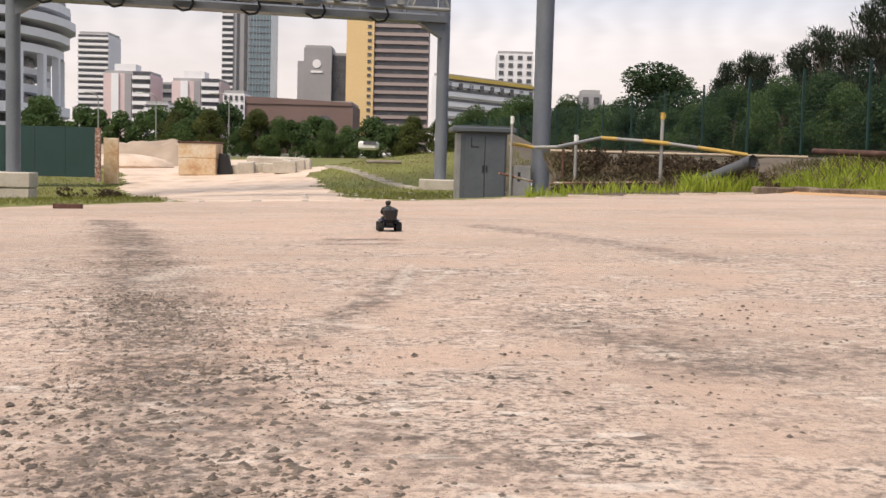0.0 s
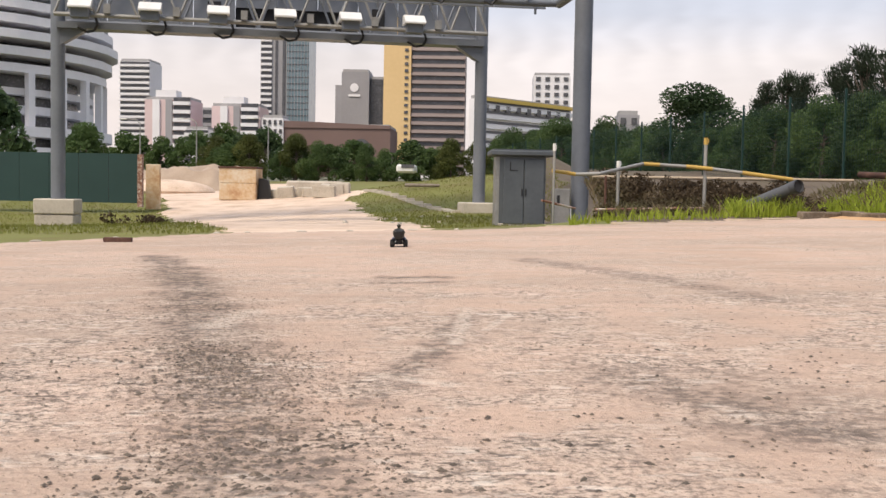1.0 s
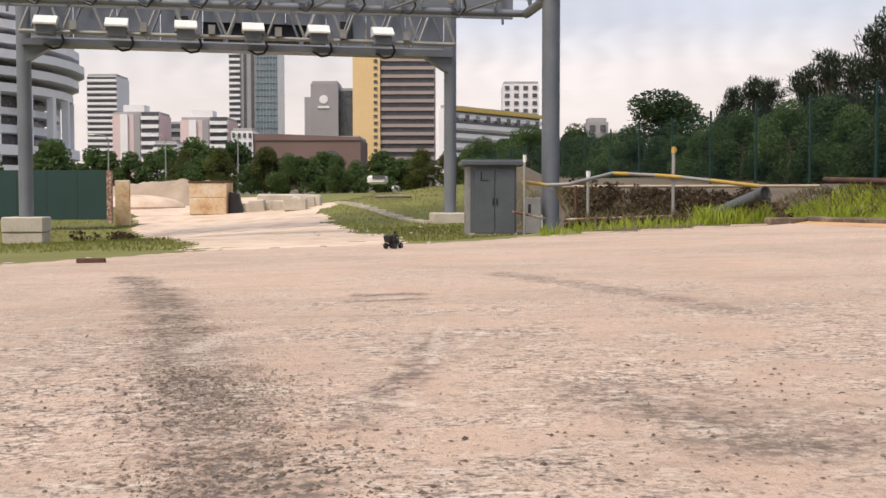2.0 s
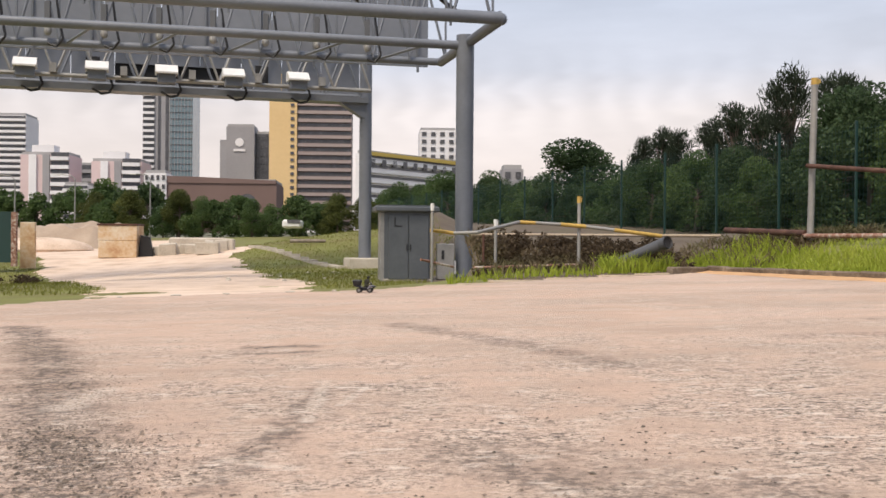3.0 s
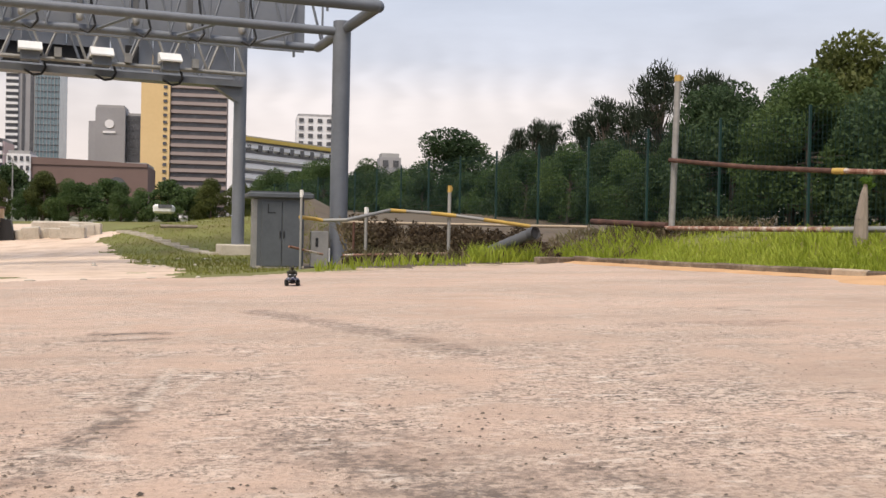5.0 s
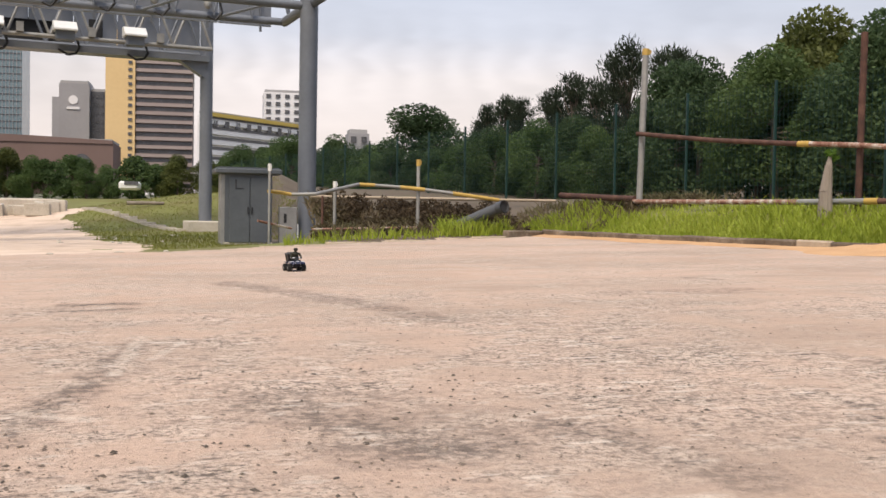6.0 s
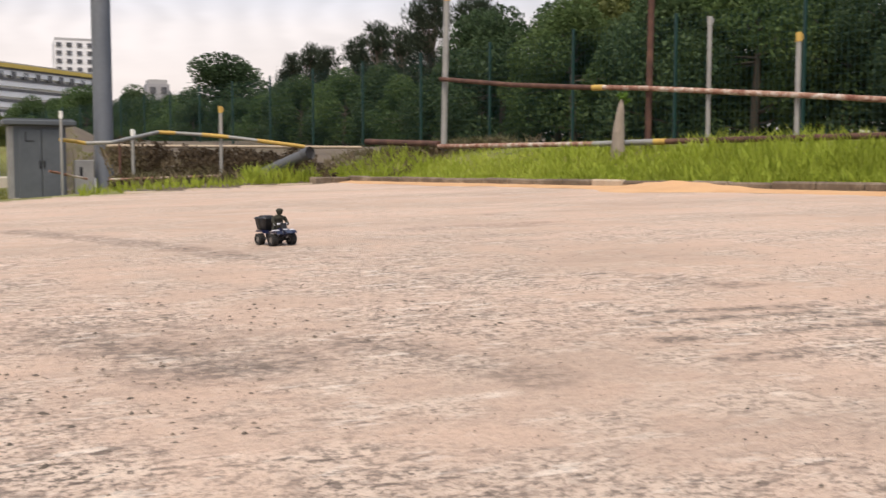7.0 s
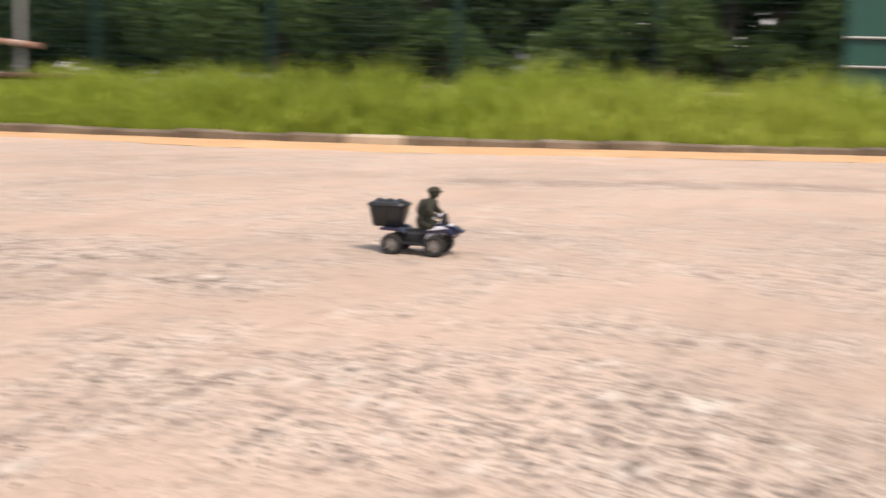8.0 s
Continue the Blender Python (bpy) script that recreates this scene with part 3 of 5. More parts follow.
def make_gantry():
    g = thing("road_gantry", "grey painted steel road gantry with lattice truss and sign backs", "gantry", kind="")
    part("column", Build().tube(on(NEAR, -0.3), (*NEAR.xy, 7.3), 0.265, n=28).tube(on(NEAR, 0), on(NEAR, 0.06), 0.42, n=28), M["steel"], g, smooth=True)
    part("column", Build().tube(on(FAR, 0.2), (*FAR.xy, 11.0), 0.265, n=28), M["steel"], g, smooth=True)
    part("column", Build().tube(on(LEFT, 1.4), (*LEFT.xy, 11.0), 0.275, n=28), M["steel"], g, smooth=True)
    # outrigger frame on the near column
    zf = 7.1
    far_left = -24.0
    for off, r, z in ((-3.35, 0.17, 7.12), (0.0, 0.13, 7.0), (3.5, 0.12, 7.1)):
        p = NEAR + V * off + U * (0.1 if off else -0.1)
        q = p - U * 22.0
        part("chord", Build().tube((*p.xy, z), (*q.xy, z + 0.02), r, n=18), M["steel"], g, smooth=True)
    p, q = NEAR + V * -3.35 + U * 0.1, NEAR + V * 3.5 + U * 0.1
    part("end_beam", Build().tube((*p.xy, zf), (*q.xy, zf), 0.15, n=14).ball((*p.xy, zf), (0.17, 0.17, 0.17)), M["steel"], g, smooth=True)
    for i in range(9):
        s = i * 2.4 + 0.8
        p, q = NEAR + V * 0.0 - U * s, NEAR + V * 3.5 - U * (s + 1.2)
        part("brace", Build().tube((*p.xy, zf), (*q.xy, zf), 0.045, n=6), M["steel"], g)
    # upper lattice of the outrigger
    for off in (-2.2, 3.3):
        b = Build()
        p = NEAR + V * off + U * 0.2
        q = p - U * 21.6
        lattice(b, (*p.xy, zf + 0.1), (*q.xy, zf + 0.1), 2.2, 18, 0.045)
        b.tube((*p.xy, zf + 2.3), (*q.xy, zf + 2.3), 0.09, n=10)
        for i in range(19):
            w = p.lerp(q, i / 18)
            b.tube((*w.xy, zf), (*w.xy, zf + 2.3), 0.035, n=6)
        part("lattice", b, M["steel"], g)
    # sign backs behind the outrigger
    for i in range(12):
        s = 0.1 + i * 1.75
        c = NEAR + V * 4.6 - U * (s + 0.87)
        m = Matrix.Rotation(math.atan2(U.y, U.x), 4, "Z")
        part("sign_back", Build().box((c.x, c.y, 9.15), (1.72, 0.12, 4.1), m), M["board"], g)
        part("stiffener", Build().box((*(c - V * 0.1 + U * 0.5).xy, 8.9), (0.07, 0.08, 4.0), m), M["steel"], g)
    # far truss between the far columns
    span = (FAR - LEFT).length
    rail = (FAR - LEFT).normalized()
    side = Vector((-rail.y, rail.x, 0))
    m = Matrix.Rotation(math.atan2(rail.y, rail.x), 4, "Z")
    for off in (-0.95, 0.95):
        a, c = LEFT + side * off, FAR + side * off
        b = Build().tube((*a.xy, 7.55), (*c.xy, 7.55), 0.085, n=10).tube((*a.xy, 9.6), (*c.xy, 9.6), 0.085, n=10)
        lattice(b, (*a.xy, 7.55), (*c.xy, 7.55), 2.05, 11, 0.055)
        part("truss", b, M["galv"] if off < 0 else M["steel"], g)
    mid = LEFT.lerp(FAR, 0.5)
    part("walkway_beam", Build().box((mid.x, mid.y, 7.22), (span, 0.9, 0.24), m), M["steel"], g)
    for e, k in ((LEFT, 1), (FAR, -1)):
        c = e + rail * (0.55 * k)
        part("bracket", Build().prism([(-0.6, 0), (0.6, 0), (0.6, -0.35 if k < 0 else 0), (0.6 * -k, -0.75), (-0.6, -0.35 if k > 0 else 0)][:4], -0.25, 0.25), M["steel"], g, at=Matrix.Translation((c.x, c.y, 7.1)) @ m)
    # backing panels; near-black boards stand in for the shade in the opening
    for i in range(10):
        a = (i + 0.5) / 10
        c = LEFT.lerp(FAR, a) + side * 1.3
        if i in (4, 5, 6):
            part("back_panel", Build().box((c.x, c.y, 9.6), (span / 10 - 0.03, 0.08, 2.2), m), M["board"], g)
            part("opening_shade", Build().box((*(c + side * 0.2).xy, 8.0), (span / 10, 0.08, 1.2), m), M["void"], g)
        else:
            part("back_panel", Build().box((c.x, c.y, 9.05), (span / 10 - 0.03, 0.08, 3.3), m), M["board"], g)
            # hatches are solid boxes in the same painted shade colour
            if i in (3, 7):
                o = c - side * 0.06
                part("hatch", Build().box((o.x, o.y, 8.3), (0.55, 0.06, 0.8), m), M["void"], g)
    # equipment on the lower chord
    for i in range(6):
        c = LEFT.lerp(FAR, 1 - (i * 2.62 + 3.1) / span) - side * 1.1
        part("camera_box", Build().box((c.x, c.y, 7.6), (0.7, 0.5, 0.4), m, 0.02), M["steel"], g, "grey equipment box")
        part("box_hood", Build().prism([(-0.42, 0), (0.42, 0), (0.42, 0.4), (0.1, 0.4), (-0.42, 0.06)], -0.43, 0.43, "x"), M["white"], g, "white sloping hood", at=Matrix.Translation((c.x, c.y, 7.76)) @ m)
        d = c + rail * 1.0
        part("sensor", Build().box((d.x, d.y, 7.8), (0.26, 0.2, 0.36), m), M["galv"], g)
        k = c + rail * 0.5 + side * 0.5
        part("cable", Build().path([(k.x, k.y, 7.55), (k.x + 0.1, k.y, 7.25), (k.x - 0.05, k.y, 7.0), (k.x - 0.35, k.y, 6.95), (k.x - 0.7, k.y, 7.15)], 0.05, 6), M["plastic"], g, "black cable loop")
    # cameras hanging on the outrigger's rear chord
    for i in range(9):
        c = NEAR + V * 3.3 - U * (2.4 + i * 1.62)
        part("camera", Build().tube((c.x, c.y, 7.62), (c.x, c.y, 7.42), 0.09, 0.12, n=12).ball((c.x, c.y, 7.4), (0.12, 0.12, 0.13)), M["galv"], g, "white dome camera on a bracket")
        part("camera_mount", Build().box((c.x, c.y, 7.95), (0.16, 0.16, 0.7)), M["steel_dark"], g)
        k = c + U * 0.25
        part("cable", Build().path([(k.x, k.y, 8.4), (k.x + 0.12, k.y, 7.55), (k.x + 0.2, k.y, 7.2), (k.x, k.y, 6.95), (k.x - 0.25, k.y, 7.05)], 0.04, 6), M["plastic"], g, "black cable loop")
    for i in range(7):
        c = NEAR - V * 1.8 - U * (1.2 + i * 2.6)
        part("cable", Build().path([(c.x, c.y, 7.9), (c.x + 0.5, c.y + 0.2, 7.6), (c.x + 1.1, c.y + 0.4, 7.5), (c.x + 1.7, c.y, 7.55)], 0.06, 6), M["plastic"], g, "black cable")
    return g


def make_plinths():
    m = Matrix.Rotation(math.atan2(U.y, U.x), 4, "Z")
    p = thing("column_plinth", "weathered concrete plinth under a tall gantry column", "plinth", Matrix.Translation(on(LEFT)))
    part("base_block", Build().box((0, 0, 0.38), (1.5, 1.5, 0.84), m, 0.04), M["concrete"], p)
    part("top_block", Build().box((0, 0, 1.12), (1.56, 1.56, 0.6), m, 0.04), M["concrete"], p)
    q = tagged(part("column_plinth", Build().box((0, 0, 0.12), (1.6, 1.6, 0.6), m, 0.04), M["concrete"]), "low concrete plinth under the far gantry column", "plinth")
    q.matrix_basis = Matrix.Translation(on(FAR))


# ---- cabinet and barrier ----
def make_cabinet():
    at = Matrix.Translation((0.82, 30.75, ground_z(0.82, 30.5) - 0.02)) @ pose(0, 0, 0, 0, 0, 6)
    c = thing("utility_cabinet", "grey double-door steel utility cabinet with overhanging roof", "cabinet", at)
    part("body", Build().box((0, 0.25, 1.02), (1.34, 0.9, 2.0), None, 0.012), M["cabinet"], c)
    part("plinth", Build().box((0, 0.25, 0.03), (1.38, 0.94, 0.1), None, 0.01), M["concrete"], c)
    part("roof", Build().box((0, 0.22, 2.09), (1.86, 1.2, 0.15), None, 0.03).box((0, 0.22, 2.18), (1.7, 1.05, 0.05)), M["cabinet"], c)
    for k in (-1, 1):
        d = part("door", Build().box((0.295 * k + 0.04, -0.22, 1.0), (0.575, 0.05, 1.86), None, 0.012), M["cabinet"], c)
        part("handle", Build().box((0.055 * k + 0.04, -0.26, 0.98), (0.035, 0.04, 0.2), None, 0.006), M["plastic"], d, "black handle")
    part("mark", Build().box((-0.36, -0.25, 1.72), (0.03, 0.012, 0.26)).box((-0.26, -0.25, 1.6), (0.22, 0.012, 0.03)), M["plastic"], c, "dark angle mark")
    part("corner_post", Build().box((-0.72, 0.1, 1.0), (0.12, 0.6, 1.98), None, 0.01), M["galv"], c)
    k = thing("meter_box", "small beige metal meter box on a stand", "cabinet", Matrix.Translation((1.98, 31.1, ground_z(1.98, 31.1))))
    part("body", Build().box((0, 0, 0.52), (0.52, 0.4, 1.05), None, 0.02), M["galv"], k)
    part("label_plate", Build().box((-0.08, -0.21, 0.72), (0.08, 0.02, 0.26)), M["plastic"], k)
    w = thing("white_box", "small white box at the foot of the gantry column", "box", Matrix.Translation((2.18, 31.05, ground_z(2.2, 31.05))))
    part("body", Build().box((0, 0, 0.32), (0.22, 0.2, 0.4), None, 0.01), M["white"], w)
    part("stand", Build().box((0, 0, 0.06), (0.08, 0.08, 0.16)), M["galv"], w)


def post(name, x, y, z1, r, mat, label, cap=None, lean=(0, 0), category="post", group=""):
    t = thing(name, label, category, Matrix.Translation(on((x, y))), group)
    h = z1 - ground_z(x, y)
    part("shaft", Build().tube((0, 0, -0.3), (lean[0], lean[1], h), r, n=14), mat, t, smooth=True)
    if cap:
        part("cap", Build().tube((lean[0], lean[1], h - 0.2), (lean[0], lean[1], h + 0.01), r + 0.012, n=14).box((lean[0] + r, lean[1], h - 0.09), (r * 1.2, r, 0.12)), cap, t, smooth=True)
    return t


def rail(name, label, segs, group="", category="barrier"):
    """A run of pipe: each segment is (points, radius, material)."""
    t = thing(name, label, category, group=group)
    for pts, r, mat in segs:
        b = Build().path(pts, r, 10)
        for p in pts[1:-1]:
            b.ball(p, (r, r, r), seg=8, rings=4)
        part("pipe", b, mat, t, smooth=True)
    return t


def make_barriers():
    post("pipe_post", 1.52, 30.15, 2.22, 0.035, M["galv"], "thin galvanised pipe post with a cap", M["white"])
    post("bollard_light", 3.66, 33.0, 1.85, 0.05, M["galv"], "slim galvanised post with a white lamp head", M["white"])
    post("pipe_post", 6.3, 33.0, 2.6, 0.055, M["galv"], "galvanised pipe post with a yellow top", M["yellow"])
    post("rusty_post", 3.28, 33.0, 1.4, 0.04, M["rust"], "short rusty steel post")
    Y = 32.9
    rail("pipe_barrier", "sagging pipe barrier with yellow bands", [
        ([(1.5, 30.2, 1.46), (1.95, 31.0, 1.43), (2.2, 31.1, 1.39)], 0.055, M["yellow"]),
        ([(2.2, 31.08, 1.39), (2.9, 31.08, 1.42), (4.4, Y, 1.78)], 0.055, M["galv"]),
        ([(4.4, Y, 1.78), (4.9, Y, 1.76)], 0.06, M["yellow"]),
        ([(4.9, Y, 1.76), (5.7, Y, 1.72)], 0.055, M["galv"]),
        ([(5.7, Y, 1.72), (6.5, Y, 1.66)], 0.065, M["yellow"]),
        ([(6.5, Y, 1.66), (7.4, Y, 1.56)], 0.055, M["galv"]),
        ([(7.4, Y, 1.56), (8.95, Y + 0.1, 1.38)], 0.065, M["yellow"])])
    rail("barrier_rail", "thin low rail between posts", [
        ([(1.2, 30.1, 0.62), (2.2, 31.0, 0.4)], 0.035, M["rust_flaked"]),
        ([(2.9, 32.2, 0.36), (6.3, 32.9, 0.46)], 0.04, M["rust_flaked"])])
    t = thing("drain_pipe", "large grey pipe lying on the bank, open end up", "pipe")
    a, c = Vector((6.9, 34.0, 0.1)), Vector((8.80, 32.4, 1.13))
    d = (c - a).normalized()
    b = Build().tube(a, c, 0.175, n=22, caps=False).tube(c, a + d * 0.2, 0.155, n=18, caps=False)
    part("pipe_wall", b, M["steel_dark"], t, smooth=True)
    f = Vector((0.45, -0.88, 0.15)).normalized()
    part("elbow", Build().ball(c, (0.185, 0.185, 0.185), seg=16, rings=10), M["steel_dark"], t, smooth=True)
    m_ = c + f * 0.26
    part("rim", Build().tube(c, m_, 0.19, 0.205, n=22, caps=False).tube(m_, c + f * 0.1, 0.175, 0.165, n=22, caps=False), M["steel_dark"], t)
    # a near-black plug paints the shade within the hollow mouth
    part("pipe_inside_shade", Build().tube(c + f * 0.12, c + f * 0.2, 0.168, n=22), M["void"], t)
    # tall pipe posts on the bank
    P = lambda y, off=3.0: 18.44 - 0.24 * y + off
    post("tall_pipe_post", P(32.65), 32.65, 6.4, 0.105, M["galv"], "tall grey pipe post with a yellow cap on the bank", M["yellow"], (0.12, 0))
    post("tall_pipe_post", P(23.7), 23.7, 5.6, 0.085, M["rust"], "tall rusty pipe post on the bank", None, (0.05, 0))
    post("tall_pipe_post", P(21.75), 21.75, 4.42, 0.06, M["galv"], "pale pipe post on the bank", M["galv"])
    post("tall_pipe_post", P(19.25), 19.25, 3.78, 0.062, M["galv"], "grey pipe post with a yellow cap", M["yellow"])
    post("tall_pipe_post", P(16.4), 16.4, 3.95, 0.06, M["galv"], "pale pipe post with a white cap", M["white"])
    rail("pipe_rail", "long rusty pipe rail with flaking white paint", [
        ([(P(32.65, 2.9), 32.65, 3.64), (P(29, 2.9), 29.0, 3.22), (P(25.6, 2.9), 25.6, 2.93)], 0.075, M["rust"]),
        ([(P(25.6, 2.9), 25.6, 2.93), (P(25.2, 2.9), 25.2, 2.91)], 0.085, M["yellow"]),
        ([(P(25.2, 2.9), 25.2, 2.91), (P(23.7, 2.9), 23.7, 2.8), (P(19.2, 2.9), 19.2, 2.38), (P(15.9, 2.9), 15.9, 2.05)], 0.07, M["rust_flaked"])])
    rail("pipe_rail", "low pipe rail of rusty, white and yellow lengths", [
        ([(P(37.2, 2.9), 37.2, 1.66), (P(32.7, 2.9), 32.7, 1.5)], 0.11, M["rust"]),
        ([(P(32.7, 2.85), 32.7, 1.42), (P(25.5, 2.85), 25.5, 1.38)], 0.075, M["rust_flaked"]),
        ([(P(25.5, 2.85), 25.5, 1.38), (P(23.3, 2.85), 23.3, 1.4)], 0.08, M["galv"]),
        ([(P(23.3, 2.85), 23.3, 1.4), (P(22.9, 2.85), 22.9, 1.4)], 0.085, M["yellow"]),
        ([(P(22.9, 2.85), 22.9, 1.4), (P(15.0, 2.85), 15.0, 1.42)], 0.075, M["rust"])])
    rail("pipe_rail", "pale concrete edge lying along the top of the bank", [
        ([(3.2, 36.5, 1.42), (12.2, 37.2, 1.45)], 0.055, M["kerb_pale"])])
    s = thing("tree_stump", "grey weathered broken tree stump in the grass", "stump", Matrix.Translation(on((P(23.95, 2.3), 23.95))))
    part("trunk", Build().tube((0, 0, -0.2), (0.02, 0, 0.7), 0.2, 0.16, 11).tube((0.02, 0, 0.7), (0.08, 0, 1.35), 0.16, 0.09, 11).tube((0.08, 0, 1.35), (0.12, 0, 1.62), 0.09, 0.03, 9), M["stump"], s)
    sprout = leaf_cloud(31, [((0.14, 0, 1.68), 0.14), ((0.24, 0.05, 1.58), 0.13)], 90, 0.13)
    sprout.materials.append(M["leaf_sprout"])
    part("sprout", sprout, None, s, "fresh green sprout")


# ---- fence ----
def make_fence():
    y0, step, n = -12.5, 4.43, 26
    ex = Vector((-0.24, 1, 0)).normalized()
    turn = Matrix.Rotation(math.atan2(ex.y, ex.x), 4, "Z")
    panel = Build()
    length, h = step / 0.972, 3.75
    for i in range(19):
        panel.box((0, 0, 0.05 + i * h / 18), (length, 0.006, 0.007))
    for i in range(1, 24):
        panel.box((-length / 2 + i * length / 24, 0, h / 2), (0.008, 0.01, h))
    me = panel.mesh("mesh_panel", M["fence"])
    pm = Build().box((0, 0, h / 2 - 0.1), (0.09, 0.09, h + 0.5), None, 0.008).mesh("fence_post", M["fence"])
    f = thing("mesh_fence", "tall dark green welded mesh fence behind the grass bank", "fence")
    for i in range(n):
        y = y0 + i * step
        x = 25.44 - 0.24 * y
        part("fence_post", pm, None, f, at=Matrix.Translation((x, y, 1.65)))
        part("mesh_panel", me, None, f, at=Matrix.Translation((x - 0.12 * step, y + step / 2, 1.65)) @ turn)


# ---- yard edge ----
def bank_tilt(x, y):
    return 0.0043 * (x - 11) + 0.0044 * (y - 24) - 0.02


def make_kerb():
    k = thing("kerb", "broken old concrete kerb stones with sand along the foot", "kerb", kind="structure")
    rnd = random.Random(3)
    pts = [Vector((1.15, 26.5)), Vector((6.5, 30.7)), Vector((8.9, 32.0)), Vector((10.4, 33.0))]
    y = 33.0
    while y > -12:
        pts.append(Vector((kerb_x(y), y)))
        y -= 2.0
    acc, i = 0.0, 0
    for a, c in zip(pts, pts[1:]):
        d = c - a
        n = max(1, round(d.length / 1.15))
        ang = math.atan2(d.y, d.x)
        low = a.x < 8.8 and a.y > 26
        for j in range(n):
            p = a.lerp(c, (j + 0.5) / n)
            L = d.length / n
            h = (0.05 if low else 0.2) + rnd.uniform(-0.02, 0.02)
            z = SLOPE * p.x + bank_tilt(p.x, p.y)
            h *= 1.1
            b = Build().box((0, 0, h / 2 - 0.2), (L - rnd.uniform(0.005, 0.03), 0.24, h + 0.4), None, 0.045)
            bm_ob = part("kerb_stone", b, M["kerb_pale"] if low or rnd.random() < 0.05 or 21.0 < p.y < 22 else M["kerb"], k)
            bm_ob.matrix_basis = Matrix.Translation((p.x, p.y, z)) @ pose(0, 0, 0, rnd.uniform(-2, 2), rnd.uniform(-0.8, 0.8), math.degrees(ang) + rnd.uniform(-1.2, 1.2))


def make_sand_drift():
    """Orange sand washed against the kerb's foot."""
    rnd = random.Random(8)
    b = Build()
    ys = [33.0 - i * 0.25 for i in range(170)]
    rows = []
    for i, y in enumerate(ys):
        w = 0.6 + 0.8 * max(0, noise.noise(Vector((0, y * 0.28, 5)))) + 0.2 * noise.noise(Vector((0, y * 1.3, 1)))
        w += 1.0 * sstep(15, 8, y)
        heap = math.exp(-((y - 19.2) / 1.3) ** 2)
        w += 0.9 * heap
        x = kerb_x(y) - 0.10
        row = []
        for j in range(7):
            s = j / 6
            xx = x - w * s
            z = SLOPE * xx + bank_tilt(xx, y) + 0.035 + (0.03 + 0.22 * heap * (0.7 + 0.9 * noise.noise(Vector((xx * 1.5, y * 1.5, 8))))) * (1 - s) ** 1.6 + 0.014 - 0.022 * (j == 6) + 0.01 * noise.noise(Vector((xx * 3, y * 3, 0)))
            row.append((xx, y + 0.04 * math.sin(j * 3 + i), z))
        rows.append(row)
    vs = [p for r in rows for p in r]
    fs = [(i * 7 + j, i * 7 + j + 1, (i + 1) * 7 + j + 1, (i + 1) * 7 + j) for i in range(len(rows) - 1) for j in range(6)]
    b.add(vs, fs)
    ob = part("sand_drift", fix_normals(b.mesh("sand_drift", M["sand"], smooth=True)), None)
    tagged(ob, "orange sand washed up along the foot of the kerb", "sand", kind="stuff")


def blades(name, spots, mat, label, hmin, hmax, width, seed, per=1, lean=0.35):
    rnd = random.Random(seed)
    b = Build()
    for x, y, s in spots:
        z = ground_z(x, y) - 0.02
        h = rnd.uniform(hmin, hmax) * s
        w = rnd.uniform(0.6, 1.3) * width
        a = rnd.uniform(0, math.tau)
        dx, dy = math.cos(a) * w, math.sin(a) * w
        lx, ly = rnd.gauss(0, lean) * h, rnd.gauss(0, lean) * h
        b.add([(x - dx, y - dy, z), (x + dx, y + dy, z), (x + dx * 0.7 + lx * 0.4, y + dy * 0.7 + ly * 0.4, z + h * 0.6), (x - dx * 0.7 + lx * 0.4, y - dy * 0.7 + ly * 0.4, z + h * 0.6), (x + lx, y + ly, z + h)],
              [(0, 1, 2, 3), (3, 2, 4)])
    return tagged(part(name, b, mat), label, "grass" if mat is not M["straw"] else "weeds", kind="stuff")


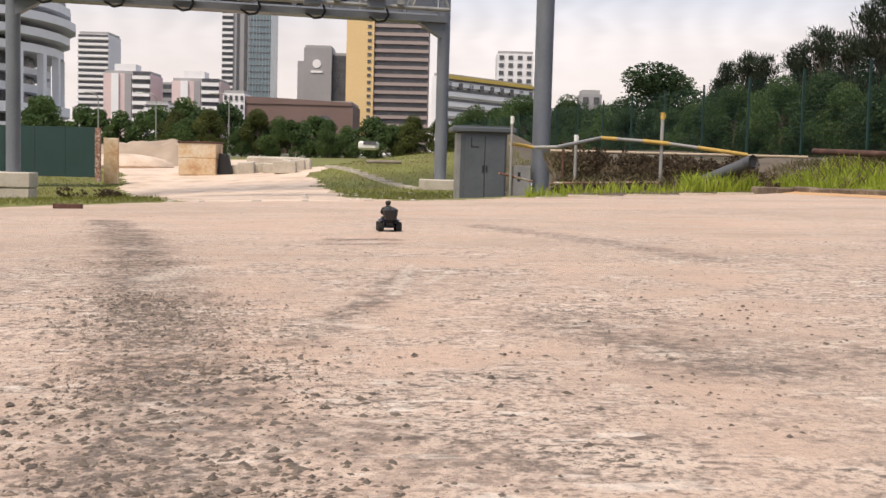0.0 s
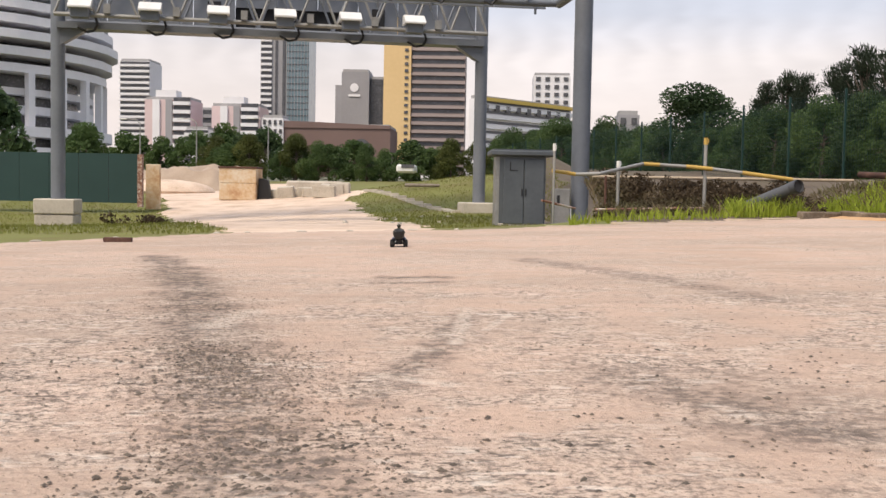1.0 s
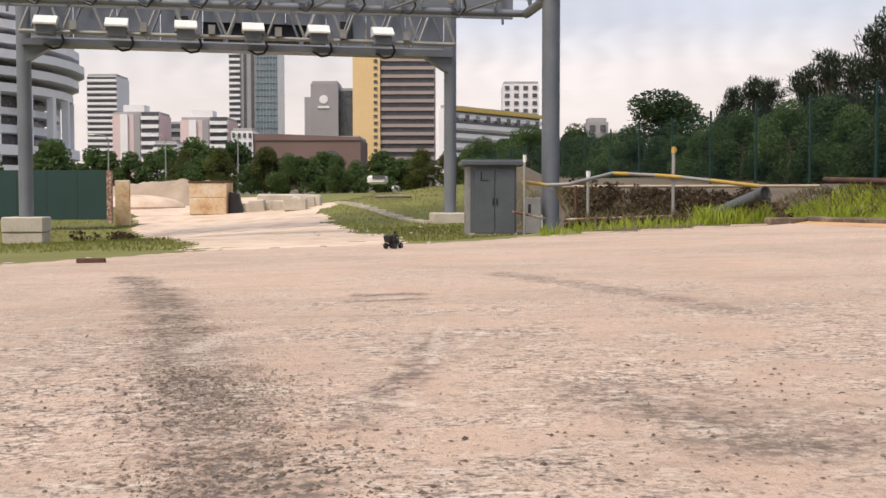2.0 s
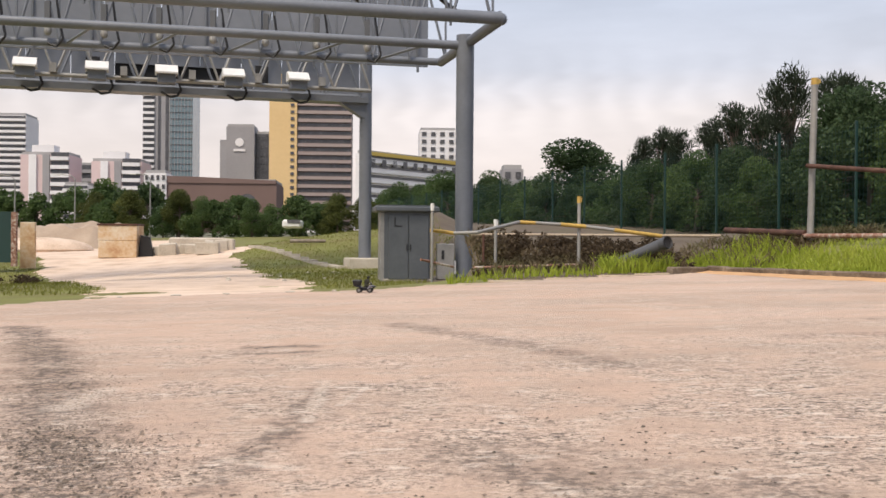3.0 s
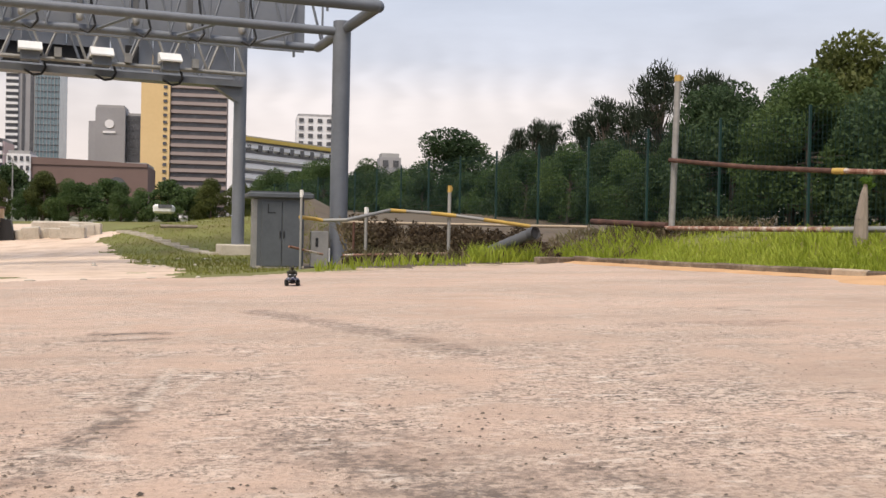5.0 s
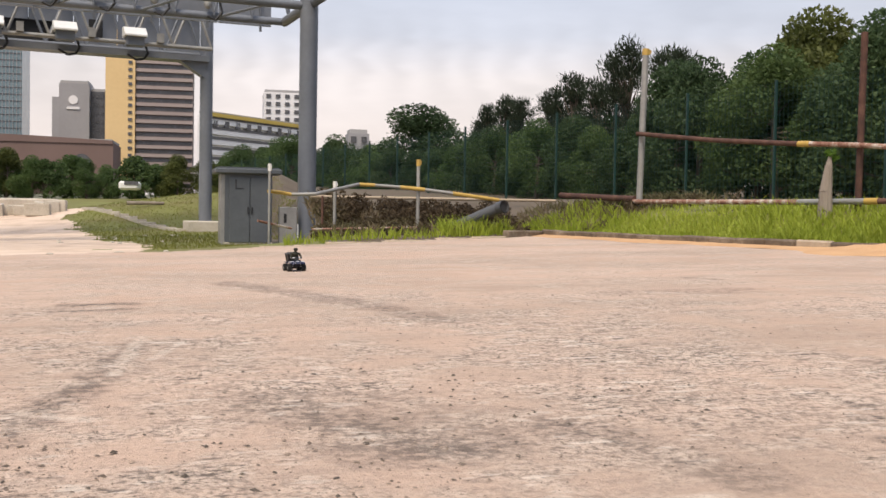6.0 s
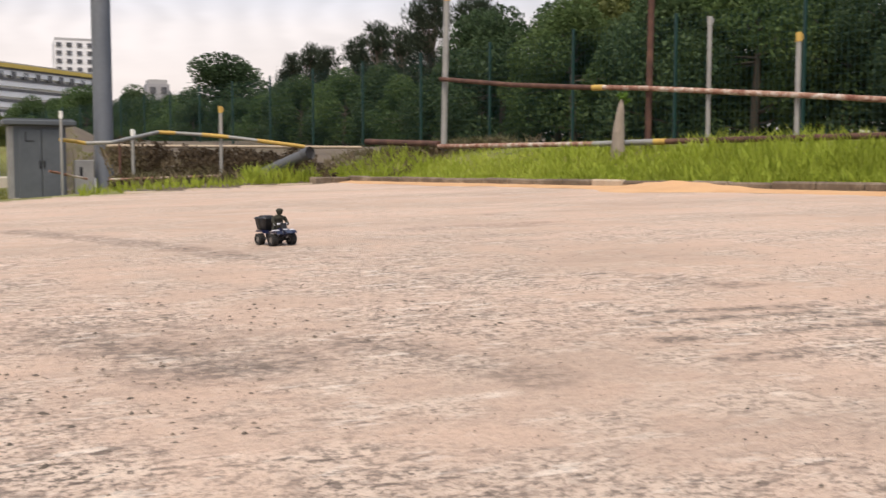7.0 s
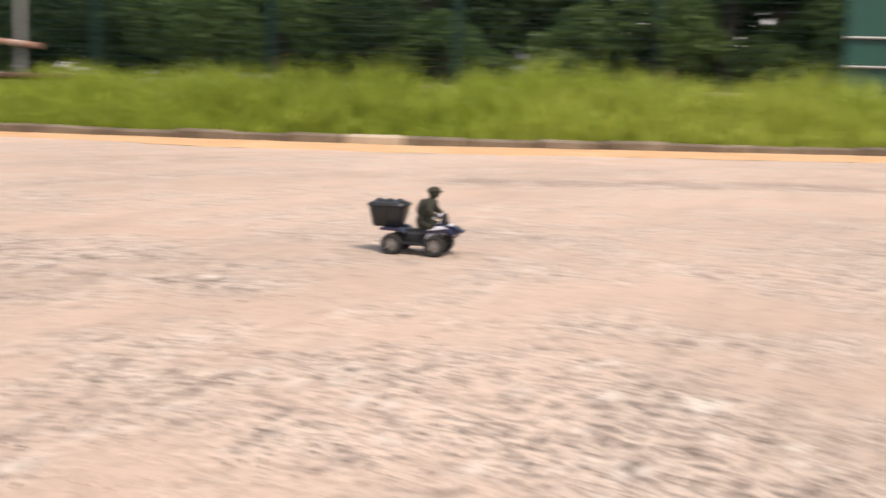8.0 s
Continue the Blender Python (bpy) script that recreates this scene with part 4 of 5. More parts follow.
def make_grass():
    rnd = random.Random(11)
    bank, short, weeds, left = [], [], [], []
    while len(bank) < 34000:
        y = rnd.uniform(-9, 36)
        d = abs(rnd.gauss(0, 1.6)) + 0.22
        if d > 5.5:
            continue
        x = kerb_x(y) + d / 0.96
        tall = 0.55 + 0.45 * sstep(30, 12, y)
        tuft = 0.75 + 0.5 * noise.noise(Vector((x * 0.6, y * 0.6, 0)))
        tuft += 0.3 * sstep(14, 10, y) * (0.3 + 2.2 * noise.noise(Vector((x * 1.3, y * 1.3, 6))))
        edge = 0.55 + 0.45 * sstep(0.2, 1.0, d)
        if y > 29 and d > 2.2 and rnd.random() < 0.6:
            continue
        bank.append((x, y, tall * tuft * edge))
    blades("bank_grass", bank, M["grass"], "long fresh green grass on the bank behind the kerb", 0.36, 0.86, 0.022, 1)
    for _ in range(7000):
        x, y = rnd.uniform(2.2, 17), rnd.uniform(31.5, 41)
        d = y - front_y(x) if x < 9.9 else (x - kerb_x(y))
        if d < 0.5 or x < 3.2 or rnd.random() > 0.35 + 0.9 * noise.noise(Vector((x * 0.5, y * 0.5, 4))) + 0.3:
            continue
        weeds.append((x, y, 1.0))
    corner = []
    for _ in range(2600):
        x = rnd.uniform(7.2, 11.5)
        y = 31.0 + max(0.0, x - 6.5) * 1.5 + 0.3 + abs(rnd.gauss(0, 1.0))
        if x > 9.7 or y > 36:
            x, y = rnd.uniform(9.8, 13), rnd.uniform(31.5, 36)
            if x < kerb_x(y) + 0.3:
                continue
        corner.append((x, y, rnd.uniform(0.5, 1.0)))
    for _ in range(900):
        x, y = rnd.uniform(6.8, 9.3), rnd.uniform(31.2, 33.4)
        if y > front_y(x) + 0.2:
            corner.append((x, y, rnd.uniform(0.6, 1.1)))
    blades("corner_grass", corner, M["grass"], "green grass round the lying drain pipe", 0.35, 0.7, 0.024, 12)
    blades("dry_weeds", weeds, M["straw"], "brown dead weeds and brambles on the bank", 0.2, 0.55, 0.035, 2, lean=0.7)
    for _ in range(60000):
        x, y = rnd.uniform(-26, 3), rnd.uniform(24, 60)
        w = 1.3 * noise.noise(Vector((x * 0.35, y * 0.35, 7))) + 0.5 * noise.noise(Vector((x * 1.4, y * 1.4, 2)))
        if on_track(x, y, w) or (x > 1.4 and y < 34):
            continue
        left.append((x, y, 0.5 + 0.5 * rnd.random()))
    blades("verge_grass", left, M["grass_olive"], "short olive grass beside the sandy track", 0.05, 0.17, 0.014, 3)
    edge = [(rnd.uniform(1.8, 9.5), 0, 0) for _ in range(700)]
    edge = [(x, front_y(x) + 0.15 + abs(rnd.gauss(0, 0.4)), rnd.uniform(0.4, 1)) for x, _, _ in edge]
    blades("kerb_weeds", edge, M["grass"], "green weeds along the low kerb", 0.15, 0.45, 0.02, 4)


def make_pebbles():
    for name, n, mat, lo, hi, seed, label in (("pebbles", 52000, M["pebble"], 0.003, 0.012, 5, "small pale and grey pebbles scattered on the paving"),
                                              ("dark_gravel", 15000, M["pebble_dark"], 0.003, 0.016, 6, "dark gravel crumbs scattered on the paving")):
        rnd = random.Random(seed)
        b = Build()
        i = 0
        while i < n:
            d = 0.5 + 20 * rnd.random() ** 1.9
            a = rnd.uniform(-0.9, 1.9) if rnd.random() < 0.85 else rnd.uniform(-3.14, 3.14)
            x, y = d * math.sin(a), d * math.cos(a)
            if rnd.random() < 0.3:
                y = rnd.uniform(0.5, 11.5)
                x = -0.35 * y + 0.35 - 0.0 * y + rnd.gauss(0, 0.28) if y > 5.5 else -0.27 * y + 0.03 + rnd.gauss(0, 0.26)
            if y > 0.98 * 20 + 0.5 * x or x > 12.3 - 0.2 * y or (mat is M["pebble_dark"] and noise.noise(Vector((x * 0.5, y * 0.5, 9))) < -0.1 + 0.3 * rnd.random()):
                i += 0.05
                continue
            i += 1
            s = (lo + (hi - lo) * rnd.random() ** 4) * (1.0 if math.hypot(x, y) < 6 else 0.7)
            if x > 0.9 and y < 3.2:
                s *= 0.5
            z = (SLOPE + 0.0043) * x + 0.0044 * y + 0.009 + s * 0.2
            q = Matrix.Rotation(rnd.uniform(0, 6.3), 3, "Z")
            ax, ay, az = s * rnd.uniform(0.8, 1.9), s * rnd.uniform(0.6, 1.1), s * rnd.uniform(0.35, 0.75)
            vs = [q @ Vector(p) for p in ((ax, 0, 0), (0, ay, 0), (-ax, 0, 0), (0, -ay, 0), (ax * 0.2, 0, az))]
            b.add([(p.x + x, p.y + y, p.z + z) for p in vs], [(0, 1, 4), (1, 2, 4), (2, 3, 4), (3, 0, 4)])
        tagged(part(name, b, mat), label, "pebbles", kind="stuff")


make_gantry()
make_plinths()
make_cabinet()
make_fence()
place(BANK, make_sand_drift)
place(BANK, make_grass, ("verge_grass",))
place(PAVING, make_pebbles)


# ---- trees ----
def leaf_cloud(seed, centres, n, size, flat=0.5, needle=False):
    """Leaves as small folded quads strewn through clumps (centre, radius)."""
    rnd = np.random.RandomState(seed)
    cs = np.array([c for c, r in centres])
    rs = np.array([r for c, r in centres])
    w = rs ** 2
    pick = rnd.choice(len(cs), n, p=w / w.sum())
    d = rnd.normal(size=(n, 3))
    d /= np.linalg.norm(d, axis=1)[:, None]
    rad = rs[pick] * (0.3 + 1.25 * rnd.rand(n) if needle else 0.45 + 0.6 * rnd.rand(n) ** 0.5)
    p = cs[pick] + d * rad[:, None] * np.array([1, 1, 0.8])
    a = rnd.normal(size=(n, 3)) + d * 0.7
    if needle:
        a = d * 0.6 + rnd.normal(size=(n, 3)) * 0.35 + np.array([0, 0, 0.9])
    a /= np.linalg.norm(a, axis=1)[:, None]
    o = np.cross(a, rnd.normal(size=(n, 3)))
    o /= np.linalg.norm(o, axis=1)[:, None]
    s = size * (0.6 + 0.8 * rnd.rand(n))[:, None]
    wide = 0.16 if needle else 0.5
    v = np.stack([p - a * s * 0.5, p + o * s * wide * 0.5, p + a * s * 0.5, p - o * s * wide * 0.5], 1).reshape(-1, 3)
    me = bpy.data.meshes.new("crown")
    f = np.arange(4 * n).reshape(-1, 4)
    me.from_pydata(v.tolist(), [], f.tolist())
    return me


def tree_kind(seed, h, spread, leaf, mat, n, low=0.25, columns=1, needle=False, clump=0.22):
    """A trunk with limbs and the crown mesh; returns the two meshes."""
    rnd = random.Random(seed)
    b = Build()
    lean = Vector((rnd.uniform(-0.06, 0.06) * h, rnd.uniform(-0.06, 0.06) * h, 0))
    r0 = 0.028 * h + 0.04
    top = lean + Vector((0, 0, h * 0.75))
    knee = lean * 0.4 + Vector((0, 0, h * 0.35))
    b.tube((0, 0, -0.4), knee, r0, r0 * 0.7, 9).tube(knee, top, r0 * 0.7, r0 * 0.2, 8)
    centres = []
    count = 60 if needle else 15 + 4 * columns
    for i in range(count):
        k = low + (1 - low) * (i + rnd.random()) / count
        base = (knee if k > 0.35 else Vector((0, 0, 0))).lerp(top, min(1, k * 0.9))
        a = rnd.uniform(0, math.tau)
        width = spread * (math.sin(min(1.0, (k - low) / (1 - low) * 0.85 + 0.22) * math.pi) ** 0.6)
        if needle:
            width = spread * (1.08 - k) ** 0.7
        c = Vector((math.cos(a), math.sin(a), 0)) * width * rnd.uniform(0.45, 0.95) + Vector((0, 0, h * k))
        r = clump * h * rnd.uniform(0.55, 1.0) * (0.28 if needle else 1)
        b.tube(base * 0.95, c, r0 * 0.28, r0 * 0.06, 5)
        centres.append((tuple(c), r))
    centres.append((tuple(top + Vector((0, 0, h * 0.1))), clump * h * (0.3 if needle else 0.8)))
    crown = leaf_cloud(seed, centres, n, leaf, needle=needle)
    crown.materials.append(mat)
    return b.mesh("trunk", M["bark"]), crown


def plant(kind, name, label, x, y, z=None, s=1.0, turn=0.0, group="", category="tree", sz=None):
    t = thing(name, label, category, Matrix.Translation((x, y, ground_z(x, y) if z is None else z)) @ Matrix.Rotation(turn, 4, "Z") @ Matrix.Diagonal((s, s, sz or s, 1)), group)
    part("trunk", kind[0], None, t)
    part("crown", kind[1], None, t)
    if len(kind) > 2:
        part("flower_tufts", kind[2], None, t, "yellow-green flower tufts")
    return t


def make_trees():
    rnd = random.Random(21)
    dark = [tree_kind(40 + i, 8, 3.2, 0.24, M["leaf_dark"], 15000, 0.12) for i in range(3)]
    mid = [tree_kind(50 + i, 8, 3.4, 0.24, M["leaf_mid"], 15000, 0.15) for i in range(2)]
    olive = tree_kind(60, 10, 4.6, 0.36, M["leaf_olive"], 14000, 0.2)
    tufts = leaf_cloud(61, [((random.Random(i).uniform(-2.7, 2.7), random.Random(i + 50).uniform(-2.7, 2.7), random.Random(i + 99).uniform(6.4, 8.8)), 0.55) for i in range(16)], 900, 0.3)
    tufts.materials.append(M["leaf_lime"])
    casu = [tree_kind(70 + i, 10, 3.0, 0.38, M["needle"], 8500, 0.08, 2, True, 0.24) for i in range(2)]
    far = [tree_kind(80 + i, 8, 3.6, 0.55, M["leaf_dark" if i else "leaf_mid"], 4500, 0.15) for i in range(2)]
    open_ = [tree_kind(95 + i, 8, 3.6, 0.34, M["leaf_dark" if i else "leaf_mid"], 6500, 0.42) for i in range(2)]
    bush = tree_kind(90, 3.2, 2.6, 0.26, M["leaf_mid"], 5000, 0.1, clump=0.3)
    def gap(x, y):
        return abs(y - 0.37 * (x - 3)) < 1.1

    # hedge of trees behind the mesh fence, with two gaps in it
    y = -14.0
    while y < 120:
        x = 25.44 - 0.24 * y + rnd.uniform(2.8, 4.6)
        k = rnd.choice(dark + mid)
        s = rnd.uniform(0.42, 0.52) if y > 44 else rnd.uniform(0.62, 0.8)
        if y > 95:
            s = rnd.uniform(0.64, 0.76)
        if y < 13:
            k, s = rnd.choice(open_), rnd.uniform(0.85, 1.1)
        if y > 13 or not gap(x, y):
            plant(k, "tree", "dense dark green broadleaf tree behind the mesh fence", x, y, 1.4, s, rnd.uniform(0, 6), "trees behind the fence")
        y += rnd.uniform(2.0, 2.8) if 13 < y < 80 else 4.6
    y = -10.0
    while y < 110:
        x = 25.44 - 0.24 * y + rnd.uniform(7, 10)
        s = rnd.uniform(0.68, 0.8) if y > 95 else rnd.uniform(0.52, 0.62) if y > 44 else rnd.uniform(0.62, 0.75) if y > 34 else rnd.uniform(0.95, 1.2)
        if y > 13 or not gap(x, y):
            plant(rnd.choice(dark if y > 13 else open_), "tree", "dense dark green broadleaf tree behind the mesh fence", x, y, 1.4, s, rnd.uniform(0, 6), "trees behind the fence")
        y += rnd.uniform(3.0, 4) if y > 13 else rnd.uniform(3.4, 4.6)
    P = lambda yy, off: 18.44 - 0.24 * yy + off
    for yy, top, off in ((63.7, 8.2, 14), (65.5, 7.8, 14), (62.2, 7.9, 14.5), (58, 8.0, 14), (56.2, 8.7, 14), (54.6, 8.3, 14.5), (51.2, 9.7, 14), (49.2, 9.2, 15), (47.2, 8.8, 14.5)):
        s = (top - 1.2) / 10
        plant(rnd.choice(casu), "casuarina_tree", "feathery grey-green casuarina above the hedge", P(yy, off), yy, 1.2, s, rnd.uniform(0, 6), "casuarinas")
    plant(dark[1], "round_tree", "rounded dark tree standing above the hedge", P(76.5, 14), 76.5, 1.5, 1.3, 1.0, sz=0.84)
    plant((*olive, tufts), "flowering_tree", "large tree with yellow-green flowering top", P(39.5, 15), 39.5, 1.3, 0.73, 0.5)
    plant((*olive, tufts), "flowering_tree", "large tree with yellow-green flowering top", P(35.0, 16), 35.0, 1.3, 0.76, 2.5)
    y = -12.0
    while y < 14:
        x = 25.44 - 0.24 * y + rnd.uniform(13, 17)
        if not gap(x, y):
            plant(rnd.choice(open_), "tree", "dense dark green broadleaf tree behind the mesh fence", x, y, 1.4, rnd.uniform(1.0, 1.25), rnd.uniform(0, 6), "trees behind the fence")
        y += rnd.uniform(4, 6)
    y = -16.0
    while y < 30:
        x = 48 + rnd.uniform(-3, 3)
        plant(rnd.choice(far), "tree", "dense dark green broadleaf tree behind the mesh fence", x, y, 1.4, rnd.uniform(1.0, 1.3), rnd.uniform(0, 6), "trees behind the fence")
        y += rnd.uniform(4.5, 6.5)
    y = -13.0
    while y < 14:
        x = 25.44 - 0.24 * y + rnd.uniform(1.6, 3.2)
        plant(bush, "bush", "dense dark shrub at the foot of the trees behind the fence", x, y, 1.4, rnd.uniform(0.5, 0.85), rnd.uniform(0, 6), "shrubs behind the fence")
        y += rnd.choice((1.5, 2.2, 3.6))
    # bushes and trees across the sandy track
    for i in range(11):
        x = -60 + i * 3.1 + rnd.uniform(-0.6, 0.6)
        plant(rnd.choice(far), "street_tree", "rounded dark green street tree", x, 150 + rnd.uniform(-4, 4), 1.8, rnd.uniform(0.65, 0.9), rnd.uniform(0, 6), "street trees")
    for i in range(22):
        x = -27 + i * 1.7 + rnd.uniform(-0.8, 0.8)
        k = rnd.choice((bush, mid[0], olive))
        plant(k, "bush", "dense green bushes beyond the grass mound", x, 104 + rnd.uniform(-5, 5), 1.6, rnd.uniform(0.95, 1.2) if k is bush else rnd.uniform(0.36, 0.47), rnd.uniform(0, 6), "bushes")
    plant(far[1], "street_tree", "dark green tree beside the stadium-like building", -57, 118, 0.5, 1.35, 1.0)


# ---- distance ----
def building(name, label, x0, x1, y, z0, z1, depth, wall, floors=0, bays=0, style="bands", accent=None, turn=0.0):
    """A block with real floors: bands of window glass set in, or single windows."""
    w, h = x1 - x0, z1 - z0
    t = thing(name, label, "building", Matrix.Translation(((x0 + x1) / 2, y, z0)) @ pose(0, 0, 0, 0, 0, turn))
    part("wall", Build().box((0, depth / 2, h / 2), (w, depth, h)), wall, t)
    part("roof", Build().box((0, depth / 2, h + 0.6), (w - 1, depth - 1, 1.2)), M["b_roof"], t)
    if style == "bands":
        fh = h / floors
        me = Build().box((0, 0, 0), (w * 0.96, 0.5, fh * (0.26 if accent is M["b_white"] and w > 40 else 0.42))).mesh("window_band", M["b_dark"])
        le = Build().box((0, 0, 0), (w * 1.01, 1.4, fh * 0.4)).mesh("balcony", accent or wall)
        for i in range(floors):
            part("window_band", me, None, t, at=Matrix.Translation((0, -0.1, (i + 0.72) * fh)))
            part("balcony", le, None, t, at=Matrix.Translation((0, -0.5, (i + 0.25) * fh)))
    elif style == "windows":
        fh, bw = h / floors, w / bays
        me = Build().box((0, 0, 0), (bw * 0.5, 0.5, fh * 0.5)).mesh("window", M["b_dark"])
        for i in range(floors):
            for j in range(bays):
                part("window", me, None, t, at=Matrix.Translation((-w / 2 + (j + 0.5) * bw, -0.1, (i + 0.5) * fh)))
    return t


def make_buildings():
    # cream slab end with a brown banded block
    building("apartment_slab", "tall cream-yellow slab end wall with a column of small windows", -46.5, -34.9, 450, 8, 75, 20, M["b_yellow"], 1, 1, "none")
    c = bpy.data.objects["apartment_slab"]
    me = Build().box((0, 0, 0), (1.5, 0.5, 1.2)).mesh("window", M["b_dark"])
    for i in range(22):
        part("window", me, None, c, at=Matrix.Translation((3.9, -0.1, 3 + i * 2.9)))
    # dark wall colour carries recess shade behind the lighter parapets
    building("banded_block", "tall brown block with stacked horizontal parapets", -34.8, -12.0, 452, 8, 74, 22, M["b_brown"], 19, 1, "bands", M["b_parapet"])
    building("hotel", "grey hotel block with a pale roundel near its top", -71.5, -58.5, 500, 8, 56.4, 18, M["b_grey"], 1, 1, "none")
    h = bpy.data.objects["hotel"]
    part("roundel", Build().tube((-0.4, -0.3, 41), (-0.4, 0.2, 41), 2.0, n=20), M["b_white"], h, "pale roundel sign")
    part("sign_bar", Build().box((-0.4, -0.2, 37.3), (5.5, 0.4, 1.0)), M["b_white"], h)
    part("side_wing", Build().box((-8, 10, 21), (4, 12, 43)), M["b_grey"], h)
    building("hotel_wing", "dark chequered wing beside the hotel", -58.4, -50.5, 504, 8, 53.5, 18, M["b_dark"], 12, 4, "windows")
    building("low_hall", "broad low terracotta hall with a sloping parapet", -80, -38.5, 400, 4, 24.5, 30, M["b_terracotta"], 1, 1, "none")
    lh = bpy.data.objects["low_hall"]
    part("parapet", Build().prism([(-20.6, 20), (20.6, 20), (20.6, 21.2), (-7, 22.3), (-20.6, 22.6)], -0.4, 2), M["b_terracotta"], lh)
    part("archway", Build().tube((10, -0.6, 13), (10, 0.2, 13), 3.2, n=20).box((10, -0.2, 10.6), (6.4, 0.6, 5)), M["b_dark"], lh)
    building("glass_tower", "tall tower with a blue-grey curtain wall", -117, -104.5, 600, 8, 118, 24, M["b_glass"], 30, 1, "none")
    tw = bpy.data.objects["glass_tower"]
    ml, fl = Build().box((0, 0, 55), (0.25, 0.5, 110)).mesh("mullion", M["b_grey"]), Build().box((0, 0, 0), (12.4, 0.4, 0.5)).mesh("floor_line", M["b_dark"])
    for i in range(7):
        part("mullion", ml, None, tw, at=Matrix.Translation((-5.4 + i * 1.8, -0.1, 0)))
    for i in range(30):
        part("floor_line", fl, None, tw, at=Matrix.Translation((0, -0.05, 2 + i * 3.6)))
    building("grey_tower", "tall grey tower with stacked balconies", -132.5, -117.2, 602, 8, 118, 24, M["b_grey"], 1, 1, "none")
    gt = bpy.data.objects["grey_tower"]
    me = Build().box((0, 0, 0), (6.2, 1.4, 1.3)).mesh("balcony", M["b_white"])
    dk = Build().box((0, 0, 0), (6.0, 0.6, 1.4)).mesh("window", M["b_dark"])
    for i in range(32):
        part("balcony", me, None, gt, at=Matrix.Translation((-4.2, -0.6, 3 + i * 3.35)))
        part("window", dk, None, gt, at=Matrix.Translation((-4.2, -0.1, 4.6 + i * 3.35)))
    part("dark_strip", Build().box((1.5, -0.1, 55), (1.4, 0.6, 110)).box((5.8, -0.1, 55), (1.6, 0.6, 110)), M["b_dark"], gt)
    for x0, x1, top in ((-149.0, -128.8, 38.0), (-120.0, -99.2, 35.6)):
        t = building("flats", "pink and white block of flats with stepped roof", x0, x1, 450, 6, top, 18, M["b_pink"], 8, 1, "none")
        hh = top - 6
        for j, (a, b_) in enumerate(((-6.5, -3.4), (-0.8, 2.0))):
            part("stair_tower", Build().box(((a + b_) / 2, -0.4, hh / 2), (b_ - a, 1.0, hh)), M["b_white"] if j == 0 else M["b_grey"], t)
        fm = Build().box((0, 0, 0), (7.4, 1.4, 1.5)).mesh("balcony", M["b_white"])
        wm = Build().box((0, 0, 0), (7.2, 0.6, 1.6)).mesh("window_band", M["b_dark"])
        for i in range(9):
            part("balcony", fm, None, t, at=Matrix.Translation((6.1, -0.6, 2 + i * hh / 9)))
            part("window_band", wm, None, t, at=Matrix.Translation((6.1, -0.1, 3.7 + i * hh / 9)))
        part("roof_tank", Build().box((-1.5, 6, hh + 2.2), (9, 8, 4.0)), M["b_white"], t)
    building("office_block", "dark office block between the flats", -160, -141, 560, 6, 42, 18, M["b_dark"], 8, 1, "bands", M["b_grey"])
    building("low_flats", "low white flats between taller blocks", -128.5, -118.5, 440, 4, 25, 14, M["b_white"], 7, 1, "bands", M["b_white"])
    building("white_block", "narrow white block beside the tower", -87.2, -79.0, 399, 4, 27.5, 12, M["b_white"], 7, 4, "windows")
    building("white_tower", "white residential tower with a grey side", -177.5, -163.0, 500, 6, 60, 18, M["b_white"], 20, 1, "bands", M["b_white"])
    building("slab_block", "long white slab block with an ochre roof band", -15.5, 42.5, 418, 6, 35.8, 5, M["b_white"], 8, 1, "bands", M["b_white"], 50)
    sb = bpy.data.objects["slab_block"]
    part("roof_band", Build().box((0, -0.6, 29.6), (58.5, 2, 1.3)), M["b_ochre"], sb)
    tw_ = Build().box((0, -0.9, 26.6), (2.6, 0.6, 2.2)).mesh("window", M["b_dark"])
    for i in range(9):
        part("window", tw_, None, sb, at=Matrix.Translation((-26 + i * 6.4, 0, 0)))
    building("white_flats", "white flats with open balconies", 18.8, 36.0, 500, 6, 56, 18, M["b_white"], 14, 4, "windows")
    building("lift_house", "small grey rooftop behind the trees", 35.0, 41.0, 300, 6, 23.3, 8, M["b_grey"], 5, 2, "windows")
    for y0_, y1_, top, wall in ((47, 39, 8, "b_white"), (37, 29.5, 11, "b_white"), (27, 18, 7.5, "b_pink"), (12.2, 9.4, 9.5, "b_pink"), (5, -4, 8, "b_white")):
        building("terrace_flats", "pale terrace flats glimpsed through the trees", -abs(y1_ - y0_) / 2 + 92, abs(y1_ - y0_) / 2 + 92, (y0_ + y1_) / 2, 1.5, top, 10, M[wall], 4, 6, "windows", None, -90)
    # round terraced building
    t = thing("round_building", "white terraced round building with ring balconies and tall columns", "building", Matrix.Translation((-145.5, 270, 2)))
    n = 28

    def ring(r, z0, z1, k=n):
        return Build().tube((0, 0, z0), (0, 0, z1), r, n=k)
    part("core", ring(36, 0, 62), M["b_dark"], t)
    for z, r, hgt in ((5, 45, 2.6), (10, 45, 2.4), (15.5, 44, 2.0), (20, 43.5, 1.6)):
        part("terrace", ring(r if z < 12 else 40, z, z + hgt), M["b_white"], t)
    z, r = 25.0, 43.5
    for i in range(10):
        part("terrace", ring(r, z, z + 2.0), M["b_white"], t)
        z += 3.7
        r += 1.5 if i < 2 else -1.3
    col = Build().box((0, 0, 12.5), (1.7, 1.7, 25)).mesh("column", M["b_white"])
